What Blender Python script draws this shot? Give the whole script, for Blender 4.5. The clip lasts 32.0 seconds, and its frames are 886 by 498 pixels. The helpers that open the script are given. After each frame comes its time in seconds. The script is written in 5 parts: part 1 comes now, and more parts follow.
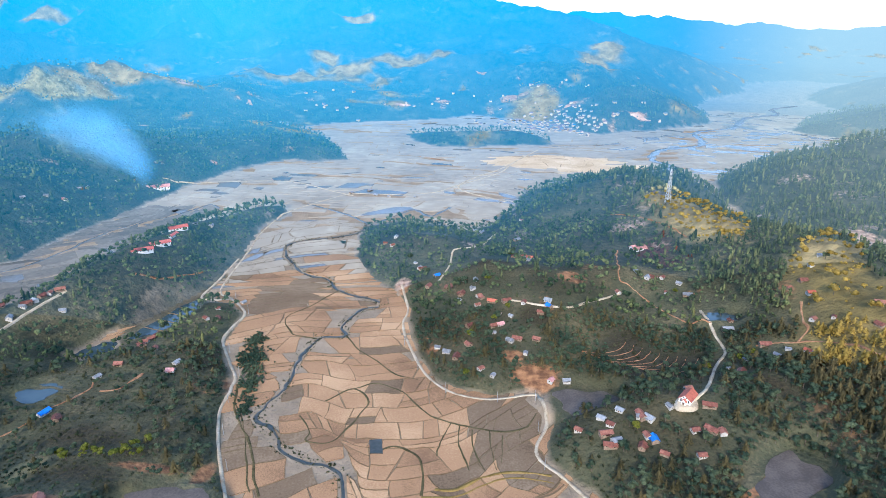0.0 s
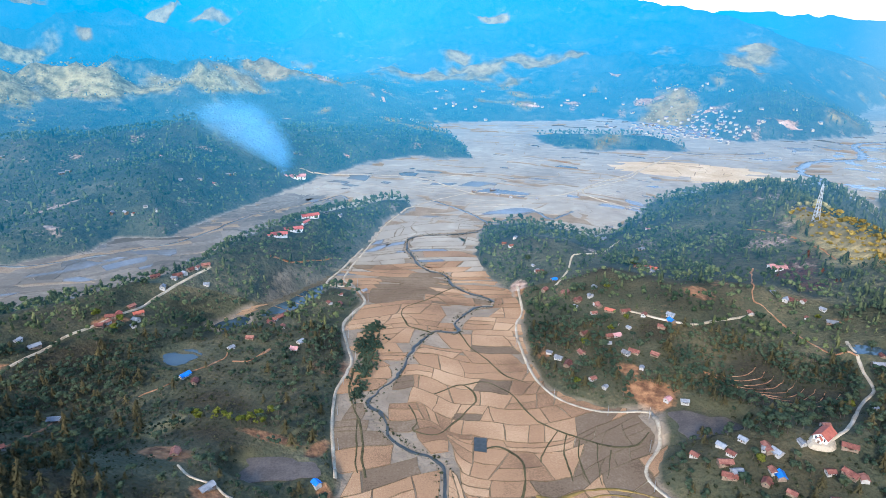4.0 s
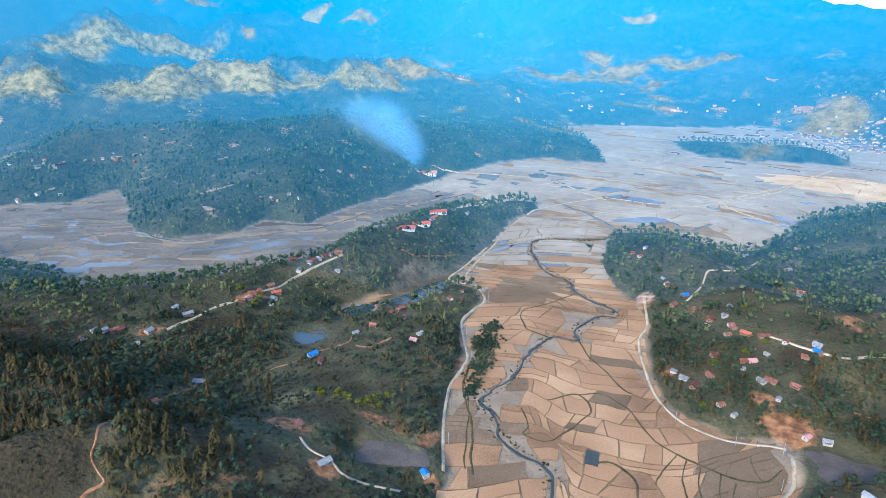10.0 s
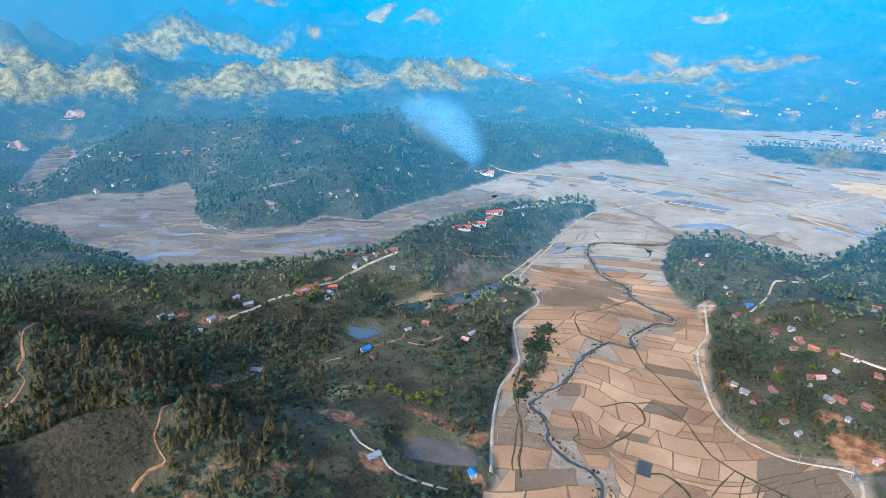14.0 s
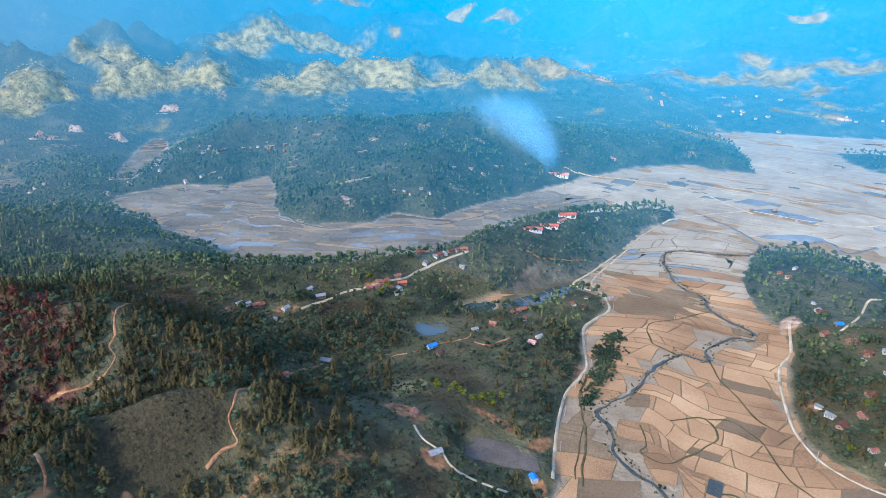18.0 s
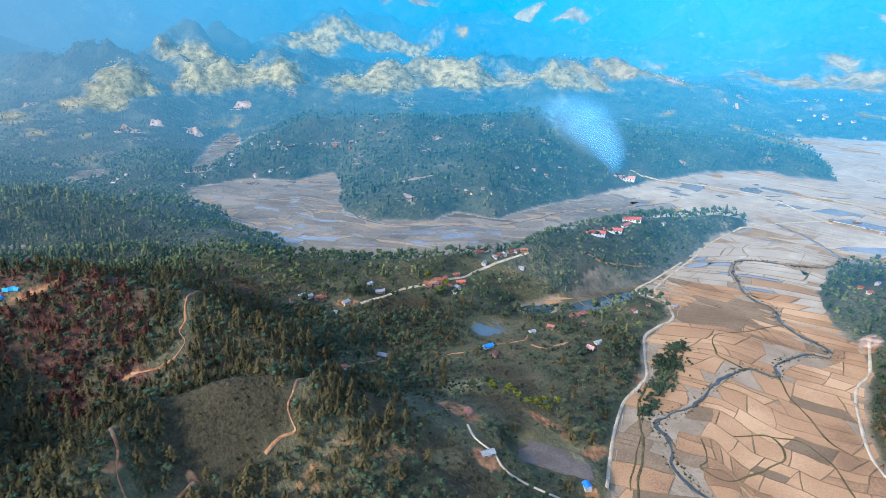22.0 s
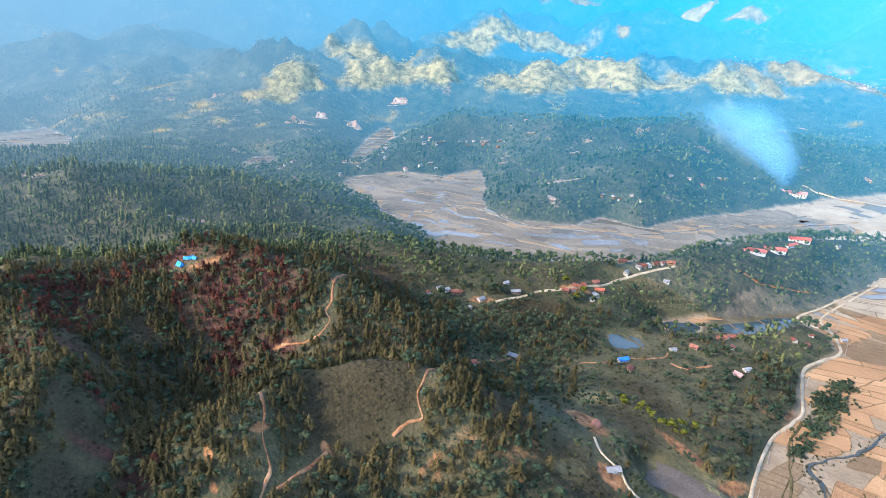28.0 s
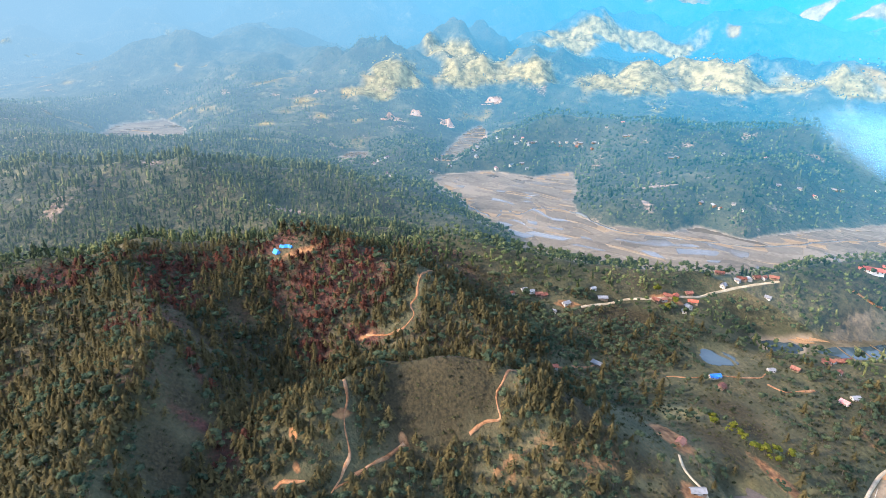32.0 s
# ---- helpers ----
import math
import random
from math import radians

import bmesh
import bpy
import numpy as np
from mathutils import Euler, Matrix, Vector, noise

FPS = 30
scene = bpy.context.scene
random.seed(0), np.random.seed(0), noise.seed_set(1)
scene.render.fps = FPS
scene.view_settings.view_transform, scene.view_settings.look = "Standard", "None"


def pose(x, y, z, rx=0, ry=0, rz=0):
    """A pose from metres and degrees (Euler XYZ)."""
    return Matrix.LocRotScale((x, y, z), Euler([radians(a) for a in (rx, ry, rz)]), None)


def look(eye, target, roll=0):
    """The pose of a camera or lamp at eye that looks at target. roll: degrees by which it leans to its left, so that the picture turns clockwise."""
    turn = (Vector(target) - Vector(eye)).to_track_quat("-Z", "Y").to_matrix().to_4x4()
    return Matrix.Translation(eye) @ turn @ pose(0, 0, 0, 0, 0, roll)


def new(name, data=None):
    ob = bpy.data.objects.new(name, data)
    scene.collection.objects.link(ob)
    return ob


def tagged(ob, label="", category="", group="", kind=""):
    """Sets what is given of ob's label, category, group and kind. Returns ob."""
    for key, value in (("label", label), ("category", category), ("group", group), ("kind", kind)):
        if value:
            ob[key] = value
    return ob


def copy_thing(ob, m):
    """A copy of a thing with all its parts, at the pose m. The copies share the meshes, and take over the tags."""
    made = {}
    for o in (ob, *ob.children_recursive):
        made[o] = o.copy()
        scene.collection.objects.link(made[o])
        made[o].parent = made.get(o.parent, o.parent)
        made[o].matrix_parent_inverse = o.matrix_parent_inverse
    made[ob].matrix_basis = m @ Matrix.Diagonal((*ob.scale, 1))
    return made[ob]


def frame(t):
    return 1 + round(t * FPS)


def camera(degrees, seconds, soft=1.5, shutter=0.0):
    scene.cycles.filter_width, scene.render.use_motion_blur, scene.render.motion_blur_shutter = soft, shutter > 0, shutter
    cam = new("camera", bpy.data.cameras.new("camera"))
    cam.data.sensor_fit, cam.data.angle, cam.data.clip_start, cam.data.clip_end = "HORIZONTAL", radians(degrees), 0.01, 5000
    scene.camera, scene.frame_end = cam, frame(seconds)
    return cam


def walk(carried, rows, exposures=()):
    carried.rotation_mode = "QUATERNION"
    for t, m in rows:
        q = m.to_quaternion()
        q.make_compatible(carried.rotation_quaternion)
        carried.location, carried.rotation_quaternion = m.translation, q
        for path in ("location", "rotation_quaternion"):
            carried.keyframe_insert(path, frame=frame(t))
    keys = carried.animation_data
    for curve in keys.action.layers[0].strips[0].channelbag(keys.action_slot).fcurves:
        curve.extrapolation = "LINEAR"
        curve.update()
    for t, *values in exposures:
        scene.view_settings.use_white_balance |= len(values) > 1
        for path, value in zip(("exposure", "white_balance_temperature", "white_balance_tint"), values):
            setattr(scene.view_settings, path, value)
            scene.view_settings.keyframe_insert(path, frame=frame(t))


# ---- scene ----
# The camera hangs still in the air, 400 m over the valley floor, and turns to its left.
# The plan is drawn at 1 : 1.6; to_metres() at the end brings the whole place to its true size.
UNIT = 1.6
EYE_Z = 250.0
cam = camera(71.4, 32.0, soft=0.9)
TURNS = [
    (0, 0.00, -20.21), (0.5, 2.05, -20.21), (1, 4.67, -20.22), (1.5, 6.67, -20.22), (2, 7.50, -20.22),
    (2.5, 7.84, -20.22), (3, 8.28, -20.22), (3.5, 9.94, -20.21), (5.5, 15.25, -20.20), (6, 16.10, -20.21),
    (6.5, 16.96, -20.20), (7, 17.81, -20.19), (7.5, 18.68, -20.19), (8, 19.53, -20.18), (8.5, 20.41, -20.19),
    (9, 21.44, -20.18), (9.5, 22.62, -20.18), (10, 23.87, -20.17), (10.5, 25.08, -20.19), (11, 26.27, -20.17),
    (11.5, 27.27, -20.19), (12, 28.10, -20.19), (12.5, 28.37, -20.21), (13, 28.75, -20.20), (13.5, 29.19, -20.21),
    (14, 29.30, -20.20), (14.5, 29.77, -20.18), (16.5, 32.22, -20.18), (17, 33.78, -20.18), (17.5, 35.09, -20.19),
    (18, 36.23, -20.22), (18.5, 36.94, -20.22), (19, 37.39, -20.22), (19.5, 37.95, -20.23), (20, 38.73, -20.23),
    (20.5, 39.53, -20.23), (21, 40.30, -20.26), (21.5, 41.21, -20.27), (22, 42.13, -20.26), (22.5, 43.01, -20.27),
    (23, 43.91, -20.27), (23.5, 44.79, -20.28), (24, 45.66, -20.27), (24.5, 46.98, -20.28), (25, 48.35, -20.28),
    (25.5, 49.74, -20.28), (27.5, 54.71, -20.29), (28, 55.85, -20.28), (28.5, 56.98, -20.30), (29, 58.11, -20.32),
    (29.5, 59.23, -20.32), (30, 60.33, -20.33), (30.5, 61.39, -20.34), (31, 62.43, -20.35), (31.5, 63.46, -20.36),
    (32, 64.40, -20.36),
]
walk(cam, [(t, pose(0, 0, EYE_Z * UNIT, 90 + pitch, 0, yaw)) for t, yaw, pitch in TURNS], exposures=[(0.0, 1.5, 5500, 10), (10.0, 1.5, 5450, 10), (20.0, 1.6, 5600, 10), (26.0, 1.85, 5900, 11), (32.0, 2.15, 6700, 16)])

# ---- daylight: late afternoon, hazy, low sun behind the camera ----
SUN_YAW, SUN_UP = 172.0, 30.0
world = bpy.data.worlds.new("sky")
scene.world = world
world.use_nodes = True
wn = world.node_tree
sky = wn.nodes.new("ShaderNodeTexSky")
sky.sky_type, sky.sun_disc = "NISHITA", False
sky.sun_elevation, sky.sun_rotation = radians(SUN_UP), radians(-SUN_YAW)
sky.air_density, sky.dust_density, sky.ozone_density = 1.0, 1.0, 1.5
wn.links.new(sky.outputs[0], wn.nodes["Background"].inputs[0])
wn.nodes["Background"].inputs[1].default_value = 0.15
lamp = bpy.data.lights.new("sun", "SUN")
lamp.energy, lamp.angle, lamp.color = 1.45, radians(9), (1.0, 0.84, 0.64)
sun = new("sun", lamp)
away = Vector((-math.sin(radians(SUN_YAW)) * math.cos(radians(SUN_UP)), math.cos(radians(SUN_YAW)) * math.cos(radians(SUN_UP)), math.sin(radians(SUN_UP))))
sun.matrix_world = look(away * 3000, (0, 0, 0))


# ---- materials ----
def material(name, colours, scale=1.0, rough=0.9, spread=0.0, bump=0.0, bump_scale=None, fine=None, spec=0.3, by="noise", metal=0.0):
    """Colours from dark to light over two scales of noise; spread: how far each piece or clump differs."""
    m = bpy.data.materials.new(name)
    m.use_nodes = True
    n, link = m.node_tree.nodes, m.node_tree.links
    b = n["Principled BSDF"]
    b.inputs["Roughness"].default_value, b.inputs["Specular IOR Level"].default_value, b.inputs["Metallic"].default_value = rough, spec, metal
    geo = n.new("ShaderNodeNewGeometry")
    big, small = n.new("ShaderNodeTexNoise"), n.new("ShaderNodeTexNoise")
    big.inputs["Scale"].default_value, big.inputs["Detail"].default_value = scale / UNIT, 5
    small.inputs["Scale"].default_value, small.inputs["Detail"].default_value = (fine or scale * 7.3) / UNIT, 7
    for tex in (big, small):
        link.new(geo.outputs["Position"], tex.inputs["Vector"])
    mix = n.new("ShaderNodeMath")
    mix.operation = "MULTIPLY_ADD"
    link.new(small.outputs[0], mix.inputs[0])
    mix.inputs[1].default_value = 0.6
    half = n.new("ShaderNodeMath")
    half.operation = "MULTIPLY_ADD"
    half.inputs[1].default_value, half.inputs[2].default_value = 1.0, -0.3
    link.new(big.outputs[0], half.inputs[0])
    link.new(half.outputs[0], mix.inputs[2])
    value = mix.outputs[0]
    if spread:
        which = n.new("ShaderNodeObjectInfo").outputs["Random"] if by == "object" else geo.outputs["Random Per Island"]
        shift = n.new("ShaderNodeMath")
        shift.operation = "MULTIPLY_ADD"
        shift.inputs[1].default_value = spread
        link.new(which, shift.inputs[0])
        less = n.new("ShaderNodeMath")
        less.operation = "SUBTRACT"
        less.inputs[1].default_value = spread / 2
        link.new(value, less.inputs[0])
        link.new(less.outputs[0], shift.inputs[2])
        value = shift.outputs[0]
    ramp = n.new("ShaderNodeValToRGB")
    ramp.color_ramp.interpolation = "EASE"
    el = ramp.color_ramp.elements
    while len(el) < len(colours):
        el.new(0.5)
    for k, (e, c) in enumerate(zip(el, colours)):
        e.position, e.color = 0.25 + 0.5 * k / max(1, len(colours) - 1), (*c, 1)
    link.new(value, ramp.inputs[0])
    link.new(ramp.outputs[0], b.inputs["Base Color"])
    if bump:
        relief = n.new("ShaderNodeBump")
        relief.inputs["Strength"].default_value, relief.inputs["Distance"].default_value = 1.0, bump * UNIT
        rock = n.new("ShaderNodeTexNoise")
        rock.inputs["Scale"].default_value, rock.inputs["Detail"].default_value = (bump_scale or scale * 5) / UNIT, 4
        link.new(geo.outputs["Position"], rock.inputs["Vector"])
        link.new(rock.outputs[0], relief.inputs["Height"])
        link.new(relief.outputs[0], b.inputs["Normal"])
    return m


def ground_material(bump=1.6, grain=0.35, soil=((0.13, 0.06, 0.027), (0.36, 0.18, 0.08)), sunlit=((0.08, 0.064, 0.022), (0.26, 0.185, 0.06))):
    """Scrub and grass, with dry grass, bare earth, burnt scrub and far woods laid in by the land's own cover, and sun
    patches painted in.
    """
    m = material("ground", [(0.034, 0.042, 0.022), (0.074, 0.074, 0.038), (0.145, 0.120, 0.062)], 0.03, 0.95, bump=bump, bump_scale=grain, fine=0.5)
    n, link = m.node_tree.nodes, m.node_tree.links
    b = n["Principled BSDF"]
    last = b.inputs["Base Color"].links[0].from_socket
    geo = n.new("ShaderNodeNewGeometry")
    for name, dark, light, scale, sharp in (
        ("woods", (0.016, 0.025, 0.013), (0.070, 0.070, 0.032), 0.05, 2.0),
        ("dry", (0.022, 0.019, 0.009), (0.060, 0.047, 0.022), 0.6, 2.0),
        # Sunlight painted as ground colour: golden patches, then pale yellow ridges.
        ("sun_and_fields", *sunlit, 0.04, 2.4),
        ("ridge_sun", (0.15, 0.135, 0.06), (0.44, 0.36, 0.16), 0.05, 2.6),
        ("burn", (0.040, 0.020, 0.015), (0.13, 0.050, 0.034), 0.4, 2.2),
        ("earth", *soil, 0.2, 5.0),
        ("mud", (0.24, 0.178, 0.112), (0.34, 0.255, 0.165), 0.05, 2.0),
    ):
        tex = n.new("ShaderNodeTexNoise")
        tex.inputs["Scale"].default_value, tex.inputs["Detail"].default_value = scale / UNIT, 6
        link.new(geo.outputs["Position"], tex.inputs["Vector"])
        ramp = n.new("ShaderNodeValToRGB")
        el = ramp.color_ramp.elements
        el[0].position, el[0].color, el[1].position, el[1].color = 0.35, (*dark, 1), 0.65, (*light, 1)
        link.new(tex.outputs[0], ramp.inputs[0])
        cover = n.new("ShaderNodeAttribute")
        cover.attribute_name = name
        edge = n.new("ShaderNodeMath")
        edge.operation = "MULTIPLY_ADD"
        edge.inputs[1].default_value = 0.45 * sharp
        link.new(tex.outputs[0], edge.inputs[0])
        base = n.new("ShaderNodeMath")
        base.operation = "MULTIPLY_ADD"
        base.inputs[1].default_value, base.inputs[2].default_value = sharp, 0.5 - 0.725 * sharp
        link.new(cover.outputs["Fac"], base.inputs[0])
        link.new(base.outputs[0], edge.inputs[2])
        edge.use_clamp = True
        mix = n.new("ShaderNodeMix")
        mix.data_type = "RGBA"
        link.new(edge.outputs[0], mix.inputs["Factor"])
        link.new(last, mix.inputs["A"])
        link.new(ramp.outputs[0], mix.inputs["B"])
        last = mix.outputs["Result"]
    link.new(last, b.inputs["Base Color"])
    return m


def hazed(m, share=1.0):
    """Paints blue haze over a material as glow, thicker with its distance, paler towards the two ends of the valley."""
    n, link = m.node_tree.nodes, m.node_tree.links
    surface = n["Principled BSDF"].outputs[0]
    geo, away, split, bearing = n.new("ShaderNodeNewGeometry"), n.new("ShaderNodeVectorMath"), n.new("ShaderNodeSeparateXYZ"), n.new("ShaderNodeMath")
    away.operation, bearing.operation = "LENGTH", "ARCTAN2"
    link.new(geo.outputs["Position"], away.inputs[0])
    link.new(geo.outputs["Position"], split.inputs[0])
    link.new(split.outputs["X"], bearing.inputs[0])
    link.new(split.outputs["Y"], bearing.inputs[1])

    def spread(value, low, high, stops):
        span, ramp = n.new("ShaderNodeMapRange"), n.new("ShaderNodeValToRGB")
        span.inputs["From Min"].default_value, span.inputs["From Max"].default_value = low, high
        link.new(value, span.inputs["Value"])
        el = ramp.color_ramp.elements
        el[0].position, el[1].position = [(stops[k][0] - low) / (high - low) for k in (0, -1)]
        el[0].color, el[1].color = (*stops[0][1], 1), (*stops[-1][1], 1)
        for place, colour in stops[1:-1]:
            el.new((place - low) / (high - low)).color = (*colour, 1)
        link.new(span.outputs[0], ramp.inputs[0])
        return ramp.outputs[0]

    thick = spread(away.outputs["Value"], 0, 3100 * UNIT, [(d * UNIT, (k * share,) * 3) for d, k in PAINTED_HAZE_THICKNESS])
    tint = spread(bearing.outputs[0], radians(-100), radians(45), [(radians(a), c) for a, c in PAINTED_HAZE_COLOURS])
    # The haze is a glow mixed over the surface.
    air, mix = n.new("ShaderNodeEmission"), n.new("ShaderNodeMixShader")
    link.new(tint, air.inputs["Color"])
    # The painted haze is thinned over sun patches and bare far earth.
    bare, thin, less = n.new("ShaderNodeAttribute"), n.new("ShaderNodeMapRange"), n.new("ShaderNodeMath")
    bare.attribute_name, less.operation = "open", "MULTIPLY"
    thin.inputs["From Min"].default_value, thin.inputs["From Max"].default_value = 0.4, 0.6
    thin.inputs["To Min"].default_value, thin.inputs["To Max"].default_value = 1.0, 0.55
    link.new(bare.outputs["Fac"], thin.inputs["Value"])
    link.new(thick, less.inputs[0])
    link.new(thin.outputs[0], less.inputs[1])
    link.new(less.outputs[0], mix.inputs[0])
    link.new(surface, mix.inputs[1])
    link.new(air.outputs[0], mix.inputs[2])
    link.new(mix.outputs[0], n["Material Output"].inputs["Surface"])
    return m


# Painted haze: its share by distance, then its glow colour by bearing.
PAINTED_HAZE_THICKNESS = [(480, 0.0), (800, 0.12), (1200, 0.25), (1700, 0.43), (2300, 0.66), (2500, 0.78), (2700, 0.87), (3020, 0.94)]
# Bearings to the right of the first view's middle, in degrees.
PAINTED_HAZE_COLOURS = [(-100, (0.085, 0.165, 0.235)), (-75, (0.062, 0.16, 0.245)), (-55, (0.026, 0.165, 0.285)), (-38, (0.010, 0.20, 0.37)), (-20, (0.03, 0.27, 0.46)), (8, (0.012, 0.23, 0.43)), (20, (0.03, 0.19, 0.33)), (30, (0.17, 0.27, 0.31)), (45, (0.20, 0.28, 0.31))]
def leafy(m, share=0.4):
    """Leaves that let part of the light through."""
    n, link = m.node_tree.nodes, m.node_tree.links
    b = n["Principled BSDF"]
    back, mix = n.new("ShaderNodeBsdfTranslucent"), n.new("ShaderNodeMixShader")
    link.new(b.inputs["Base Color"].links[0].from_socket, back.inputs["Color"])
    mix.inputs[0].default_value = share
    link.new(b.outputs[0], mix.inputs[1])
    link.new(back.outputs[0], mix.inputs[2])
    link.new(mix.outputs[0], n["Material Output"].inputs["Surface"])
    return m


GROUND = ground_material()
# Far land, with haze painted over it as glow.
BACKDROP = hazed(ground_material(5.0, 0.13, ((0.26, 0.15, 0.09), (0.48, 0.33, 0.23)), ((0.22, 0.16, 0.06), (0.40, 0.30, 0.13))))
ROAD = material("pale_concrete_road", [(0.30, 0.225, 0.14), (0.47, 0.375, 0.25), (0.60, 0.50, 0.36)], 0.12, 0.85, fine=0.9)
TRAIL = material("red_earth_track", [(0.16, 0.07, 0.03), (0.33, 0.16, 0.075), (0.48, 0.285, 0.155)], 0.12, 0.95, fine=0.6, bump=0.5, bump_scale=0.8)
WATER = material("still_water", [(0.03, 0.05, 0.06), (0.05, 0.075, 0.08)], 0.03, 0.06, spec=0.6)
RIVER = material("shallow_river", [(0.034, 0.038, 0.032), (0.07, 0.072, 0.058)], 0.06, 0.38, spec=0.4, bump=0.12, bump_scale=0.6)
LEAVES = leafy(material("broadleaf_foliage", [(0.028, 0.052, 0.034), (0.070, 0.100, 0.060), (0.138, 0.162, 0.085)], 0.03, 0.85, 0.16, fine=0.16, spec=0.04))
NEEDLES = leafy(material("pine_foliage", [(0.050, 0.047, 0.023), (0.104, 0.088, 0.040), (0.18, 0.142, 0.062)], 0.03, 0.85, 0.14, fine=0.18, spec=0.04))
LIME = leafy(material("bright_lime_foliage", [(0.07, 0.085, 0.012), (0.13, 0.145, 0.02), (0.21, 0.21, 0.035)], 0.05, 0.7, 0.4, spec=0.08))
DEAD = leafy(material("scorched_pine_foliage", [(0.055, 0.028, 0.021), (0.12, 0.050, 0.034), (0.20, 0.075, 0.046)], 0.05, 0.9, 0.3, fine=0.2, spec=0.05))
SHRUB = leafy(material("low_scrub", [(0.026, 0.036, 0.018), (0.060, 0.066, 0.032), (0.110, 0.104, 0.050)], 0.03, 0.9, 0.4, fine=0.2, spec=0.05))
# Hill and far foliage that has the haze glow painted in.
MID_NEEDLES = hazed(material("pine_slope_foliage", [(0.022, 0.034, 0.015), (0.066, 0.078, 0.030), (0.15, 0.15, 0.056)], 0.03, 0.85, 0.25, fine=0.12, spec=0.08))
MID_LEAVES = hazed(material("hill_foliage", [(0.020, 0.034, 0.015), (0.060, 0.080, 0.032), (0.145, 0.16, 0.060)], 0.03, 0.85, 0.25, fine=0.12, spec=0.08))
FAR_WOODS = hazed(material("distant_foliage", [(0.045, 0.06, 0.028), (0.08, 0.10, 0.042), (0.125, 0.14, 0.055)], 0.01, 0.8, 0.4, fine=0.3, spec=0.08))
# Foliage with sunlight painted in as yellow; the second also holds painted haze.
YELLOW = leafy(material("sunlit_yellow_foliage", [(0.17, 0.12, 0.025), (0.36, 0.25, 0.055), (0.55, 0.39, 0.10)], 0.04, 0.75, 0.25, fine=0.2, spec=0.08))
SUN_WOODS = hazed(material("sunlit_slope_foliage", [(0.14, 0.125, 0.05), (0.30, 0.25, 0.10), (0.46, 0.38, 0.16)], 0.01, 0.8, 0.5, fine=0.3), 0.7)
# Quarry clay under a share of the painted haze.
CLAY = hazed(material("salmon_quarry_clay", [(0.30, 0.17, 0.11), (0.48, 0.31, 0.22), (0.62, 0.46, 0.36)], 0.05, 0.9, fine=0.4, bump=1.5, bump_scale=0.15), 0.6)
BARK = material("bark", [(0.06, 0.045, 0.035), (0.14, 0.11, 0.085)], 0.5, 0.95)
PLOT_DRY = material("dry_paddy_soil", [(0.21, 0.115, 0.055), (0.38, 0.21, 0.098), (0.53, 0.325, 0.165)], 0.014, 0.85, 0.22, fine=1.5, bump=0.15, bump_scale=0.5, by="object")
# Far plots, most of the haze painted into them.
PLOT_FAR = hazed(material("harvested_paddy_soil", [(0.30, 0.22, 0.135), (0.40, 0.305, 0.195), (0.50, 0.395, 0.26)], 0.008, 0.8, 0.12, fine=0.05, bump=0.06, bump_scale=0.4, spec=0.2), 0.8)
PLOT_REST = material("dry_paddy_soil_beyond", [(0.21, 0.12, 0.06), (0.33, 0.195, 0.10), (0.45, 0.29, 0.16)], 0.014, 0.75, 0.24, fine=1.5, bump=0.12, bump_scale=0.5)
# Side valley soil, likewise glowing with painted haze.
PLOT_ARM = hazed(material("tan_paddy_soil", [(0.125, 0.095, 0.062), (0.19, 0.145, 0.096), (0.27, 0.21, 0.142)], 0.01, 0.85, 0.3, fine=0.2, spec=0.15), 0.8)
PLOT_DAMP = material("damp_grey_paddy_soil", [(0.125, 0.08, 0.045), (0.19, 0.128, 0.075), (0.27, 0.19, 0.115)], 0.02, 0.9, 0.2, fine=0.8, bump=0.1, bump_scale=0.5, spec=0.08)
PLOT_GOLDEN = material("pale_golden_plot", [(0.44, 0.32, 0.19), (0.56, 0.42, 0.26), (0.66, 0.52, 0.34)], 0.02, 0.9, 0.2, fine=0.3)
WEEDS = material("weedy_ditch_bank", [(0.055, 0.048, 0.022), (0.10, 0.082, 0.038), (0.17, 0.13, 0.062)], 0.1, 0.95, fine=0.7, bump=0.3, bump_scale=0.8, spec=0.05)
OCHRE = material("ochre_weeds", [(0.13, 0.085, 0.025), (0.24, 0.155, 0.045), (0.36, 0.24, 0.085)], 0.1, 0.95, fine=0.7, bump=0.3, bump_scale=0.8, spec=0.05)
BUND = material("grassy_bund", [(0.09, 0.066, 0.03), (0.15, 0.105, 0.05), (0.22, 0.15, 0.08)], 0.06, 0.95, fine=0.4)
SILT = material("silty_river", [(0.10, 0.12, 0.12), (0.20, 0.22, 0.21)], 0.02, 0.25, spec=0.5)
PLOT_WET = material("flooded_paddy", [(0.12, 0.11, 0.09), (0.19, 0.18, 0.155)], 0.03, 0.2, 0.4, spec=0.5)

# ---- land ----
def lattice(i, j, seed):
    k = (i * 374761393 + j * 668265263 + seed * 1442695041) & 0xFFFFFFFF
    k = ((k ^ (k >> 13)) * 1274126177) & 0xFFFFFFFF
    return ((k ^ (k >> 16)) & 0xFFFF) / 65535.0


def value_noise(x, y, seed=0):
    x, y = np.asarray(x, float), np.asarray(y, float)
    i, j = np.floor(x).astype(np.int64), np.floor(y).astype(np.int64)
    u, v = x - i, y - j
    u, v = u * u * (3 - 2 * u), v * v * (3 - 2 * v)
    a, b, c, d = lattice(i, j, seed), lattice(i + 1, j, seed), lattice(i, j + 1, seed), lattice(i + 1, j + 1, seed)
    return (a * (1 - u) + b * u) * (1 - v) + (c * (1 - u) + d * u) * v


def fbm(x, y, size, seed=0, octaves=4):
    """Noise from -1 to 1."""
